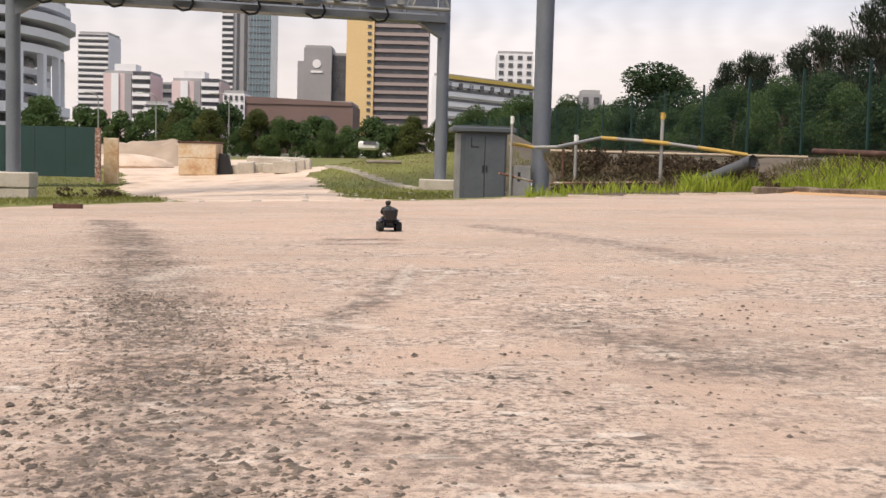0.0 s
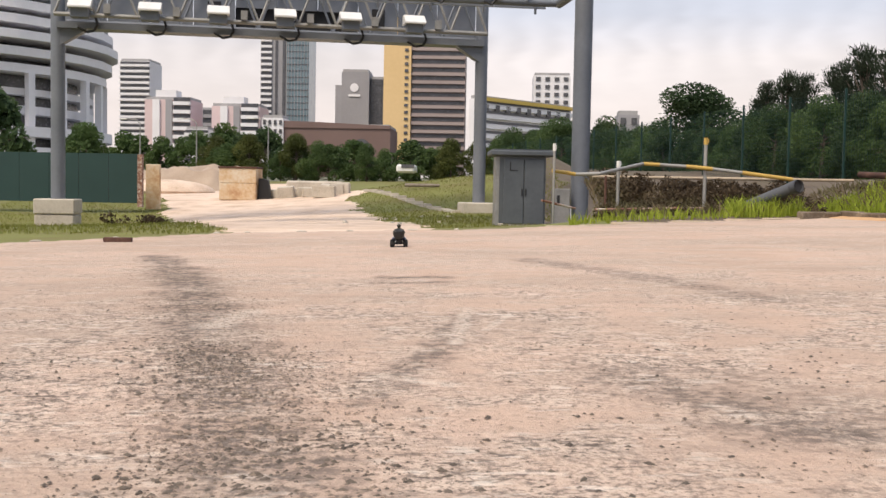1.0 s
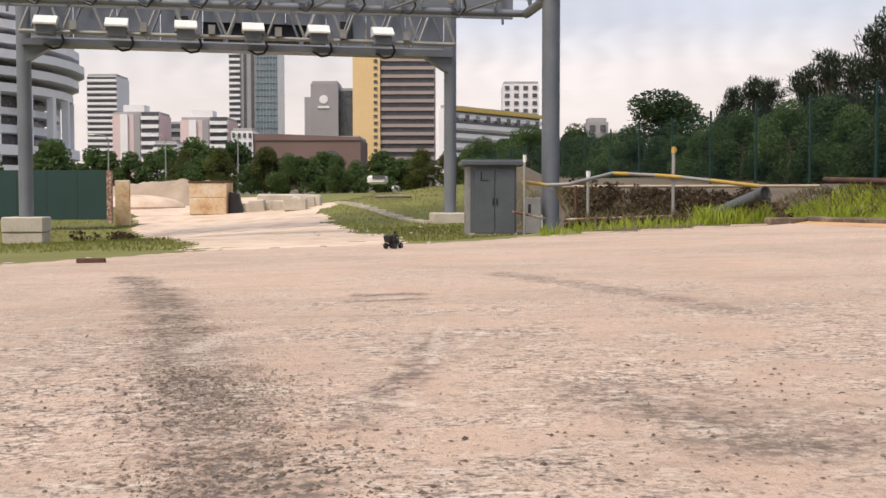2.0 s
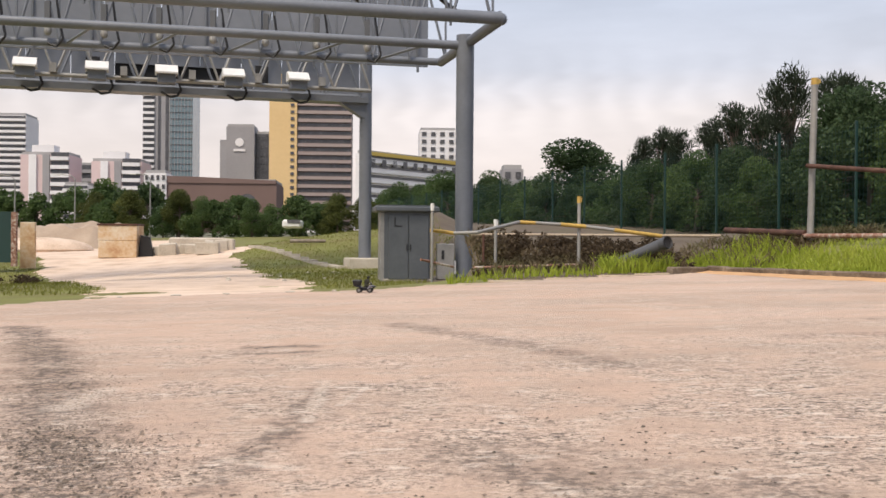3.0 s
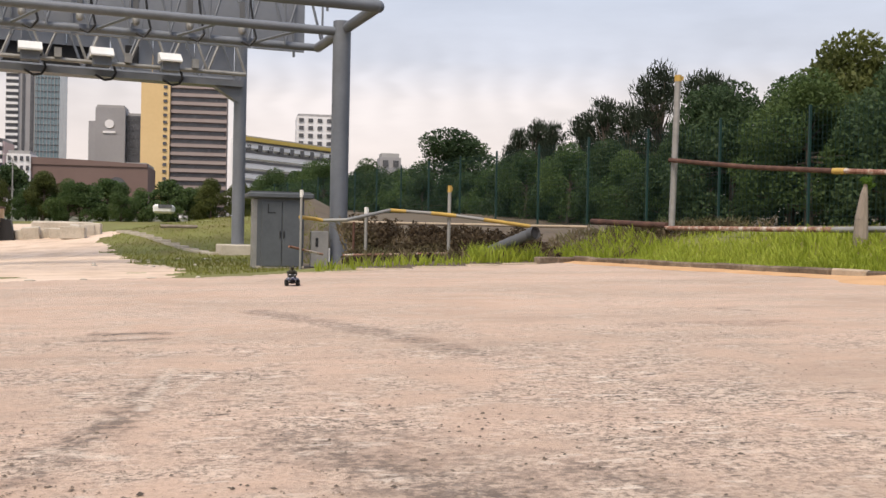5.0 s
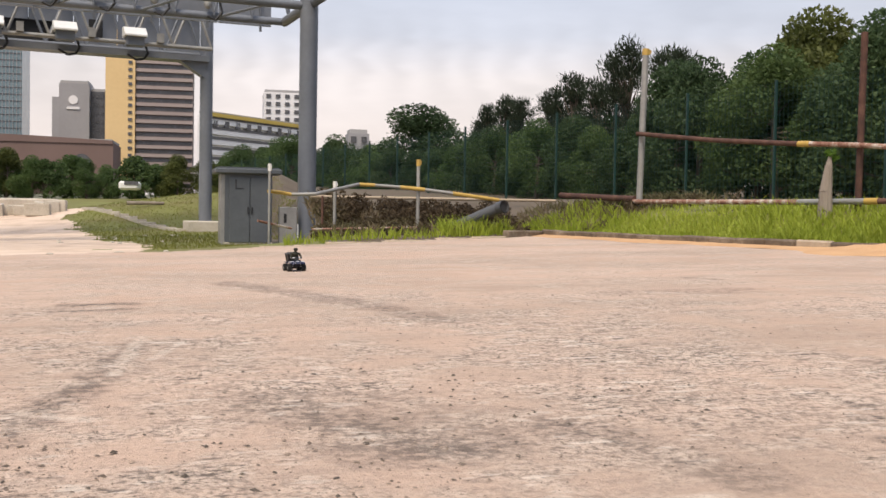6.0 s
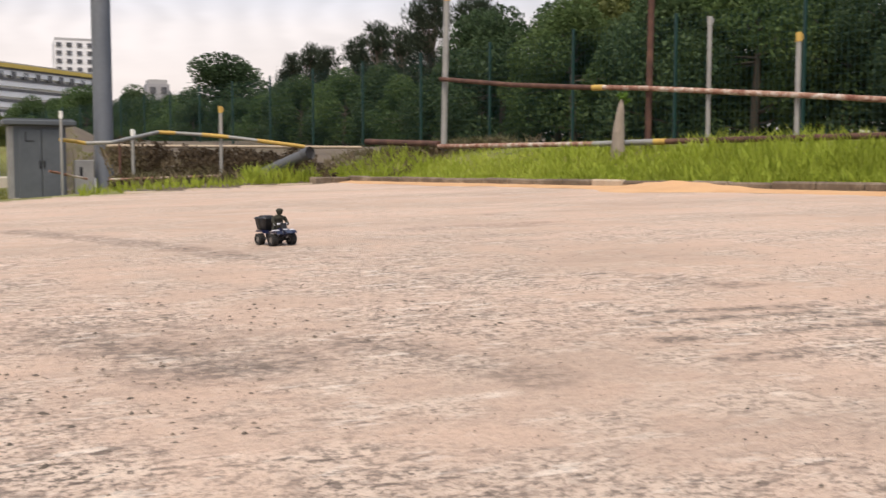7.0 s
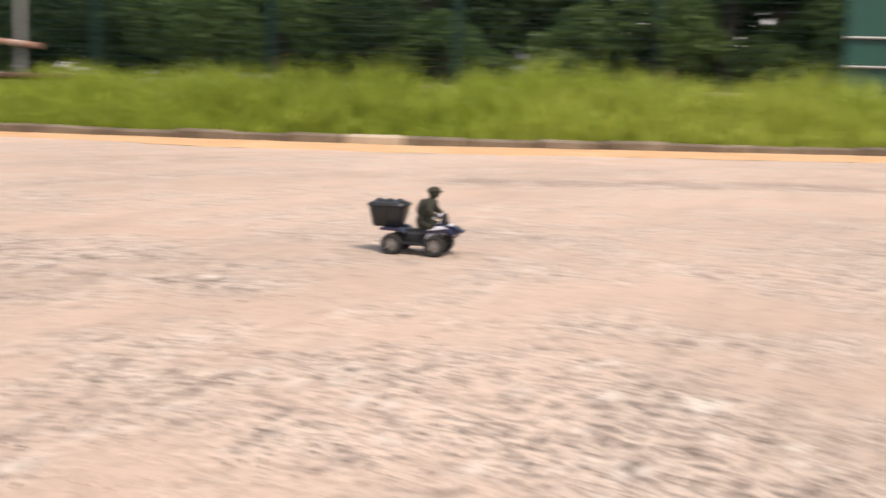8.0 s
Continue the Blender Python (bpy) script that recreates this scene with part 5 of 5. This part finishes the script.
    for i in range(n):
        a = math.tau * (i + 0.5) / n
        part("column", col, None, t, at=Matrix.Translation((42.6 * math.cos(a), 42.6 * math.sin(a), 0)) @ Matrix.Rotation(a, 4, "Z"))


def make_left_side():
    # hoarding
    h = thing("site_hoarding", "dark green site hoarding along the verge", "hoarding")
    for i in range(9):
        x = -17.6 - i * 1.45
        part("panel", Build().box((x, 50, 1.3), (1.43, 0.06, 2.35)), M["hoard"], h)
    part("end_post", Build().box((-16.75, 49.9, 1.2), (0.22, 0.25, 2.5)), M["rust_flaked"], h)
    g = thing("rusty_gate", "rusty pale steel gate leaf standing open", "gate", Matrix.Translation((-16.55, 51.2, ground_z(-16.5, 51.2))))
    part("leaf", Build().box((0, 0, 1.15), (0.7, 0.2, 2.2), None, 0.02), M["skip"], g)
    s = thing("rusty_container", "rust-streaked white steel skip stacked in two", "container", Matrix.Translation((-13.75, 57.6, ground_z(-13.7, 57))))
    part("lower_box", Build().box((0, 0, 0.45), (2.0, 1.6, 0.9), None, 0.03), M["skip"], s)
    part("upper_box", Build().box((0, 0, 1.32), (2.04, 1.6, 0.82), None, 0.03), M["skip"], s)
    part("rim", Build().box((0, 0, 1.76), (2.12, 1.7, 0.1), None, 0.02), M["rust"], s)
    k = thing("black_sheet", "black plastic sheet leaning beside the skip", "sheet", Matrix.Translation((-12.35, 57.3, ground_z(-12.3, 57))))
    part("sheet", Build().prism([(-0.4, 0), (0.4, 0), (0.2, 1.05), (-0.3, 1.15)], -0.15, 0.15), M["plastic"], k)
    rnd = random.Random(4)
    for i in range(9):
        x = -11.7 + i * 0.46
        b = Build().box((0, 0, 0.3), (rnd.uniform(0.5, 0.9), 0.6, rnd.uniform(0.5, 0.9)), pose(0, 0, 0, rnd.uniform(-8, 8), rnd.uniform(-8, 8), rnd.uniform(-30, 30)), 0.04)
        o = part("rubble_block", b, M["concrete"])
        o.matrix_basis = Matrix.Translation((x, 57.8 + rnd.uniform(-0.4, 0.4), ground_z(x, 57.8) - 0.1))
        tagged(o, "broken concrete block beside the track", "rubble", "rubble blocks")
    o = part("concrete_block", Build().box((0, 0, 0.3), (1.2, 0.7, 0.62), None, 0.03), M["concrete"])
    o.matrix_basis = Matrix.Translation((-8.9, 56.0, ground_z(-8.9, 56)))
    tagged(o, "pale concrete block beside the track", "block")
    w = thing("covered_pile", "low pale covered pile behind the rubble", "pile", Matrix.Translation((-10.4, 62, ground_z(-10.4, 62))))
    part("cover", Build().box((0, 0, 0.4), (3.2, 1.2, 0.6), None, 0.1), M["concrete"], w)
    d = thing("drain_edge", "pale concrete drain edging along the foot of the grass mound", "edging", kind="structure")
    a, c = Vector((-6.8, 57.5)), Vector((-1.5, 45.3))
    ang = math.degrees(math.atan2((c - a).y, (c - a).x))
    for i in range(11):
        p = a.lerp(c, (i + 0.5) / 11)
        part("slab", Build().box((0, 0, 0.02), (1.24, 0.42, 0.2), None, 0.01), M["concrete"], d, at=Matrix.Translation((p.x, p.y, ground_z(p.x, p.y) - 0.02)) @ pose(0, 0, 0, rnd.uniform(-1, 1), rnd.uniform(-0.6, 0.6), ang))
    lg = tagged(part("log", Build().tube((-0.9, 0, 0.18), (0.9, 0.1, 0.2), 0.10, 0.08, 10), M["stump"]), "pale cut log lying on the grass mound", "log")
    lg.matrix_basis = Matrix.Translation((-3.6, 54.5, ground_z(-3.6, 54.5)))
    # sand mound
    b = Build()
    vs, fs, nn = [], [], 40
    for j in range(16):
        for i in range(nn + 1):
            u, v = i / nn, j / 15
            x, y = -26.5 + 9.0 * u, 71 + 9 * v
            e = min(1, 6 * u, 6 * (1 - u)) * min(1, 5 * v) 
            z = ground_z(x, y) - 0.15 + 1.9 * e * (0.8 + 0.35 * noise.noise(Vector((x * 0.8, y * 0.8, 1))))
            vs.append((x, y, z))
    fs = [(j * (nn + 1) + i, j * (nn + 1) + i + 1, (j + 1) * (nn + 1) + i + 1, (j + 1) * (nn + 1) + i) for j in range(15) for i in range(nn)]
    b.add(vs, fs)
    tagged(part("sand_mound", b, M["spoil"], smooth=True), "long mound of brown sandy spoil", "mound", kind="stuff")
    hp = Build().ball((0, 0, 0), (3.2, 2.2, 0.75), seg=20, rings=10)
    tagged(part("sand_heap", hp, M["dirt"], smooth=True, at=Matrix.Translation((-20.6, 66, ground_z(-20.6, 66) + 0.1))), "pale sand heap beside the hoarding", "sand", kind="stuff")
    p = tagged(part("wood_plank", Build().box((0, 0, 0.015), (0.17, 0.045, 0.03), None, 0.004), M["rust"]), "short dark timber offcut on the paving", "plank")
    p.matrix_basis = Matrix.Translation((-2.33, 6.42, land_z(-2.33, 6.42))) @ pose(0, 0, 0, 0, 0, 8)
    # stands for a small whitish sheet; the van-like body and window are invented
    v = thing("white_sheet", "small whitish sheet beyond the bushes, built as a van-like box", "van", Matrix.Translation((-7.4, 92, 2.1)))
    part("body", Build().box((0, 0, 0.75), (1.6, 3, 0.7), None, 0.15), M["white"], v)
    part("window", Build().box((0.2, -1.5, 0.95), (1.1, 0.1, 0.3)), M["b_dark"], v)


def make_green_gate():
    x, y = 22.52, 0.1
    g = thing("green_gate", "dark green sheet gate with three pale rails beside the fence", "gate", Matrix.Translation(on((x, y))) @ pose(0, 0, 0, 0, 0, -70))
    part("sheet", Build().box((0, 0, 2.0), (2.2, 0.08, 4.0), None, 0.01), M["gate_green"], g)
    for i in range(3):
        part("rail", Build().tube((-1.1, -0.08, 0.75 + i * 0.55), (1.1, -0.08, 0.75 + i * 0.55), 0.03), M["galv"], g)


def make_verge_bits():
    rnd = random.Random(19)
    for x in (-37.6, -31.5, -23.8):
        s = thing("street_lamp", "thin grey street lamp among the far trees", "street lamp", Matrix.Translation((x, 112, ground_z(x, 112))), "street lamps")
        part("pole", Build().tube((0, 0, -0.2), (0, 0, 6.2), 0.09, 0.06, 8), M["galv"], s)
        part("arm", Build().path([(0, 0, 6.2), (-0.4, 0, 6.6), (-1.5, 0, 6.7)], 0.05, 6), M["galv"], s)
        part("lantern", Build().box((-1.8, 0, 6.68), (0.7, 0.25, 0.14), None, 0.04), M["white"], s)
    me = [Build().ball((0, 0, 0), (0.13 * k, 0.1, 0.08), seg=7, rings=5).mesh("stone", M["concrete"], smooth=True) for k in (0.8, 1.1, 1.5)]
    for i in range(9):
        x = -3.2 + i * 0.36 + rnd.uniform(-0.08, 0.08)
        y = edge_y(x) + rnd.uniform(-0.06, 0.1)
        o = part("stone", rnd.choice(me), None, None, at=Matrix.Translation((x, y, land_z(x, y) + 0.004)) @ pose(0, 0, 0, 0, 0, rnd.uniform(0, 180)) @ Matrix.Diagonal((0.22, 0.18, 0.10, 1)))
        tagged(o, "pale stone at the edge of the paving", "stone", "edge stones")
    for i in range(9):
        x, y = rnd.uniform(-5, -1.5), rnd.uniform(31, 42)
        o = part("clod", rnd.choice(me), None, None, at=Matrix.Translation((x, y, ground_z(x, y) + 0.01)) @ pose(0, 0, 0, 0, 0, rnd.uniform(0, 180)) @ Matrix.Diagonal((0.9, 0.7, 0.5, 1)))
        tagged(o, "lump of broken concrete on the sandy track", "stone", "track lumps")
    for x, y, w in ((-16.4, 38.9, 1.6), (-15.2, 38.4, 1.1)):
        o = part("slab", Build().box((0, 0, 0.05), (w, 0.8, 0.14), None, 0.02), M["concrete"], None, at=Matrix.Translation((x, y, ground_z(x, y))) @ pose(0, 0, 0, 0, 0, 12))
        tagged(o, "pale concrete slab at the foot of the plinth", "slab", "plinth slabs")
    cs = [((-13.2 + rnd.gauss(0, 0.5), 40 + rnd.gauss(0, 0.4), ground_z(-13.2, 40) + rnd.uniform(0.05, 0.4)), rnd.uniform(0.15, 0.35)) for _ in range(14)]
    me = leaf_cloud(79, cs, 900, 0.14)
    me.materials.append(M["bramble"])
    tagged(part("dead_shrub_heap", me, None), "heap of dead brown shrubs on the verge", "shrub", kind="stuff")
    tw = Build().path([(20.6, 8.4, 0.95), (20.9, 7.6, 1.05), (21.2, 6.9, 1.12), (21.3, 6.5, 1.08)], 0.02, 6)
    tagged(part("dead_branch", tw, M["bark"], at=BANK), "thin dead branch lying in the long grass", "branch")


def make_brambles():
    """Brown and green bramble clumps that cover the slope behind the low kerb."""
    rnd = random.Random(77)
    cs = []
    for _ in range(420):
        x, y = rnd.uniform(2.4, 16.5), rnd.uniform(32.6, 37.0)
        d = y - front_y(x) if x < 9.9 else x - kerb_x(y) - 1.6
        if d < 1.2 or x < 3.2:
            continue
        cs.append(((x, y, ground_z(x, y) + rnd.uniform(0.0, 0.12) + 0.75 * sstep(33, 36.5, y) * (1 - sstep(9.5, 12, x)) ), rnd.uniform(0.18, 0.42)))
    me = leaf_cloud(78, cs, 26000, 0.13)
    me.materials.append(M["bramble"])
    tagged(part("brambles", me, None), "brown and olive brambles covering the slope", "brambles", kind="stuff")


place(BANK, make_barriers)
make_verge_bits()
place(BANK, make_brambles)
place(BANK, make_kerb)
make_green_gate()
make_left_side()
make_buildings()
make_trees()


# ---- toy quad bike ----
def make_quad():
    """Nose along +x; origin on the ground under the middle of the wheelbase."""
    q = thing("toy_quad_bike", "blue and white radio-controlled toy quad bike with black basket", "toy quad bike")
    wheels = []
    for x in (-0.115, 0.115):
        for s in (-1, 1):
            w = thing("wheel", "", "", Matrix.Translation((x, 0.105 * s, 0.054)))
            w.parent = q
            t = Build()
            n = 20
            prof = [(-0.032, 0.034), (-0.034, 0.047), (-0.026, 0.053), (0.026, 0.053), (0.034, 0.047), (0.032, 0.034)]
            vs = [(r * math.cos(math.tau * i / n), y, r * math.sin(math.tau * i / n)) for i in range(n) for y, r in prof]
            m = len(prof)
            fs = [(i * m + j, ((i + 1) % n) * m + j, ((i + 1) % n) * m + j + 1, i * m + j + 1) for i in range(n) for j in range(m - 1)]
            t.add(vs, fs)
            for i in range(n):
                a = math.tau * i / n
                t.box((0.053 * math.cos(a), 0, 0.053 * math.sin(a)), (0.008, 0.06, 0.006), Matrix.Rotation(-a, 4, "Y"))
            part("tyre", fix_normals(t.mesh("tyre", M["tyre"])), None, w)
            r = Build().tube((0, -0.02, 0), (0, 0.02, 0), 0.034, n=16).tube((0, -0.031, 0), (0, 0.031, 0), 0.012, n=10)
            for i in range(5):
                a = math.tau * i / 5
                r.box((0.022 * math.cos(a), 0.024 * s, 0.022 * math.sin(a)), (0.022, 0.006, 0.009), Matrix.Rotation(-a, 4, "Y"))
            part("rim", r, M["rim"], w)
            wheels.append(w)
    part("chassis", Build().box((0, 0, 0.078), (0.22, 0.1, 0.075), None, 0.012).tube((-0.115, -0.09, 0.054), (-0.115, 0.09, 0.054), 0.009).tube((0.115, -0.09, 0.054), (0.115, 0.09, 0.054), 0.009), M["plastic"], q)
    part("seat", Build().prism([(-0.14, 0.115), (0.0, 0.1), (0.07, 0.12), (0.08, 0.145), (0.03, 0.135), (-0.06, 0.125), (-0.14, 0.14)], -0.035, 0.035), M["plastic"], q)
    part("body_shell", Build().prism([(0.0, 0.075), (0.1, 0.07), (0.16, 0.1), (0.17, 0.15), (0.13, 0.168), (0.08, 0.15), (0.04, 0.12)], -0.05, 0.05), M["blue"], q)
    for s in (-1, 1):
        part("front_fender", Build().prism([(0.045, 0.115), (0.06, 0.132), (0.13, 0.15), (0.19, 0.14), (0.21, 0.115), (0.17, 0.125), (0.08, 0.118)], 0.045 * s, 0.112 * s), M["blue"], q)
        part("rear_fender", Build().prism([(-0.19, 0.128), (-0.17, 0.14), (-0.08, 0.138), (-0.045, 0.11), (-0.08, 0.122), (-0.17, 0.124)], 0.035 * s, 0.108 * s), M["blue"], q)
        part("side_panel", Build().prism([(0.05, 0.07), (0.12, 0.075), (0.16, 0.115), (0.15, 0.155), (0.09, 0.15)], 0.052 * s, 0.058 * s), M["decal"], q, "white decal panel")
        part("footrest", Build().box((0.0, 0.085 * s, 0.06), (0.13, 0.06, 0.008)), M["plastic"], q)
        part("headlight", Build().ball((0.168, 0.035 * s, 0.128), (0.014, 0.014, 0.012)), M["decal"], q, "white headlight")
    part("nose", Build().prism([(0.12, 0.1), (0.2, 0.105), (0.255, 0.125), (0.21, 0.145), (0.13, 0.165)], -0.03, 0.03), M["blue"], q)
    part("front_bumper", Build().path([(0.16, -0.04, 0.07), (0.21, -0.04, 0.1), (0.21, 0.04, 0.1), (0.16, 0.04, 0.07)], 0.006, 6), M["plastic"], q)
    for s in (-1, 1):
        part("fender_decal", Build().prism([(0.075, 0.134), (0.13, 0.152), (0.17, 0.146), (0.13, 0.14)], 0.06 * s, 0.114 * s), M["decal"], q, "white and blue fender decal")
        part("leg_shield", Build().prism([(0.06, 0.065), (0.1, 0.06), (0.115, 0.125), (0.075, 0.13)], 0.06 * s, 0.105 * s), M["decal"], q, "white plastic leg shield")
    part("nose_decal", Build().box((0.15, 0, 0.158), (0.08, 0.05, 0.006), Matrix.Rotation(0.18, 4, "Y")), M["decal"], q)
    part("steering_column", Build().tube((0.135, 0, 0.15), (0.125, 0, 0.2), 0.009), M["plastic"], q)
    part("handlebar", Build().path([(0.105, -0.085, 0.2), (0.125, -0.04, 0.207), (0.125, 0.04, 0.207), (0.105, 0.085, 0.2)], 0.008, 8), M["decal"], q, "pale handlebar")
    part("windscreen", Build().prism([(0.125, 0.15), (0.165, 0.15), (0.148, 0.215), (0.135, 0.215)], -0.03, 0.03), M["plastic"], q)
    part("rear_rack", Build().path([(-0.08, -0.05, 0.13), (-0.19, -0.05, 0.155), (-0.19, 0.05, 0.155), (-0.08, 0.05, 0.13)], 0.007, 6).tube((-0.13, -0.05, 0.143), (-0.13, 0.05, 0.143), 0.006), M["plastic"], q)
    n = 12

    def loop(cx, hx, hy, z, k=0.75):
        """A rounded rectangle of the basket's outline at height z."""
        pts = []
        for i in range(4 * n):
            a = math.tau * i / (4 * n)
            c, d = math.cos(a), math.sin(a)
            pts.append((cx + hx * math.copysign(abs(c) ** 0.35, c), hy * math.copysign(abs(d) ** 0.35, d), z))
        return pts
    rings = [loop(-0.175, 0.072, 0.06, 0.158), loop(-0.173, 0.078, 0.066, 0.165), loop(-0.17, 0.092, 0.078, 0.225), loop(-0.17, 0.102, 0.085, 0.275), loop(-0.17, 0.098, 0.08, 0.284), loop(-0.17, 0.06, 0.05, 0.292)]
    bb = Build()
    vs = [p for r in rings for p in r]
    k = 4 * n
    bb.add(vs, [(j * k + i, j * k + (i + 1) % k, (j + 1) * k + (i + 1) % k, (j + 1) * k + i) for j in range(len(rings) - 1) for i in range(k)] + [tuple(reversed(range(k))), tuple(range((len(rings) - 1) * k, len(rings) * k))])
    bk = part("basket", bb, M["plastic"], q, "black basket strapped at the back", smooth=True, at=Matrix.Translation((0.01, 0, -0.02)))
    part("basket_rim", Build().path(loop(-0.17, 0.104, 0.087, 0.272) + loop(-0.17, 0.104, 0.087, 0.272)[:1], 0.006, 6), M["plastic"], bk)
    part("strap", Build().path([(-0.175, -0.068, 0.165), (-0.172, -0.082, 0.225), (-0.17, -0.09, 0.275), (-0.17, -0.05, 0.294), (-0.17, 0.05, 0.294), (-0.17, 0.09, 0.275), (-0.172, 0.082, 0.225), (-0.175, 0.068, 0.165)], 0.006, 6), M["fatigue"], bk, "olive webbing strap")
    for i in range(6):
        part("load_lump", Build().ball((-0.235 + i * 0.028, 0.025 * (-1) ** i, 0.288), (0.022, 0.04, 0.014), seg=8, rings=5), M["plastic"], bk)
    # doll rider: one plain mesh
    d = Build()
    d.ball((0.035, 0, 0.175), (0.05, 0.055, 0.06), seg=12).ball((0.042, 0, 0.225), (0.042, 0.055, 0.065), seg=12, rings=8).ball((0.048, 0, 0.275), (0.044, 0.062, 0.045), seg=12)
    d.ball((0.01, 0, 0.255), (0.03, 0.045, 0.055))
    d.tube((0.05, 0, 0.3), (0.056, 0, 0.33), 0.018)
    d.ball((0.06, 0, 0.345), (0.031, 0.029, 0.036), seg=12, rings=8)
    d.ball((0.055, 0, 0.362), (0.038, 0.036, 0.026), seg=12).box((0.088, 0, 0.356), (0.025, 0.045, 0.006))
    for s in (-1, 1):
        d.tube((0.05, 0.055 * s, 0.29), (0.072, 0.078 * s, 0.24), 0.019, 0.016).tube((0.072, 0.078 * s, 0.24), (0.112, 0.072 * s, 0.21), 0.016, 0.013)
        d.ball((0.115, 0.07 * s, 0.208), (0.016, 0.014, 0.014))
        d.tube((0.035, 0.035 * s, 0.16), (0.09, 0.07 * s, 0.145), 0.026, 0.022).tube((0.09, 0.07 * s, 0.145), (0.06, 0.085 * s, 0.08), 0.021, 0.017)
        d.ball((0.072, 0.086 * s, 0.073), (0.032, 0.016, 0.014))
    # it crouches over the handlebar
    d.v = [(x + 0.16 * max(0.0, z - 0.2), y, z if z < 0.16 else 0.16 + (z - 0.16) * 0.86) for x, y, z in d.v]
    return q, wheels, tagged(part("doll_rider", d, M["fatigue"], smooth=True), "small olive doll seated on the toy quad bike", "doll")


quad, quad_wheels, doll = make_quad()
quad.scale = doll.scale = (0.345, 0.345, 0.345)

# seconds, x, y, heading in degrees (0 faces +x, 90 faces away from the yard's open side)
TRACK = [
    (0.0, -0.26, 4.34, 99), (0.2, -0.30, 4.60, 99), (0.4, -0.38, 4.88, 99), (0.6, -0.475, 5.18, 98), (0.8, -0.52, 5.46, 94), (1.0, -0.55, 5.82, 94), (1.2, -0.57, 6.15, 91),
    (1.6, -0.57, 6.80, 80), (2.0, -0.54, 7.42, 62), (2.3, -0.48, 7.78, 42), (2.5, -0.40, 7.88, 22), (2.8, -0.22, 7.82, 0), (3.0, -0.07, 7.80, -6), (3.3, 0.06, 7.70, -12), (3.6, 0.16, 7.66, -20), (3.8, 0.23, 7.64, -30),
    (4.0, 0.29, 7.60, -42), (4.2, 0.32, 7.53, -60), (4.5, 0.34, 7.42, -86), (4.7, 0.34, 7.23, -91), (5.2, 0.36, 6.61, -88), (5.5, 0.38, 6.19, -85), (5.8, 0.41, 5.79, -82), (6.0, 0.47, 5.53, -78), (6.2, 0.57, 5.17, -76),
    (6.5, 0.70, 4.67, -70), (6.7, 0.81, 4.22, -71), (7.0, 0.93, 3.45, -70), (7.3, 1.09, 2.70, -68), (7.5, 1.305, 2.07, -66), (7.7, 1.62, 1.53, -68), (7.9, 1.87, 0.97, -74), (8.0, 1.95, 0.49, -79)]


def motions():
    rows = [(t, Matrix.Translation((x, y, land_z(x, y) + 0.001)) @ pose(0, 0, 0, 0, -1.1, 0) @ pose(0, 0, 0, 0, 0, h)) for t, x, y, h in TRACK]
    walk(quad, rows)
    walk(doll, rows)
    for w in quad_wheels:
        at = w.matrix_basis.translation.copy()
        walk(w, [(i / 10, Matrix.Translation(at) @ Matrix.Rotation(radians(72 * i), 4, "Y")) for i in range(81)])


motions()
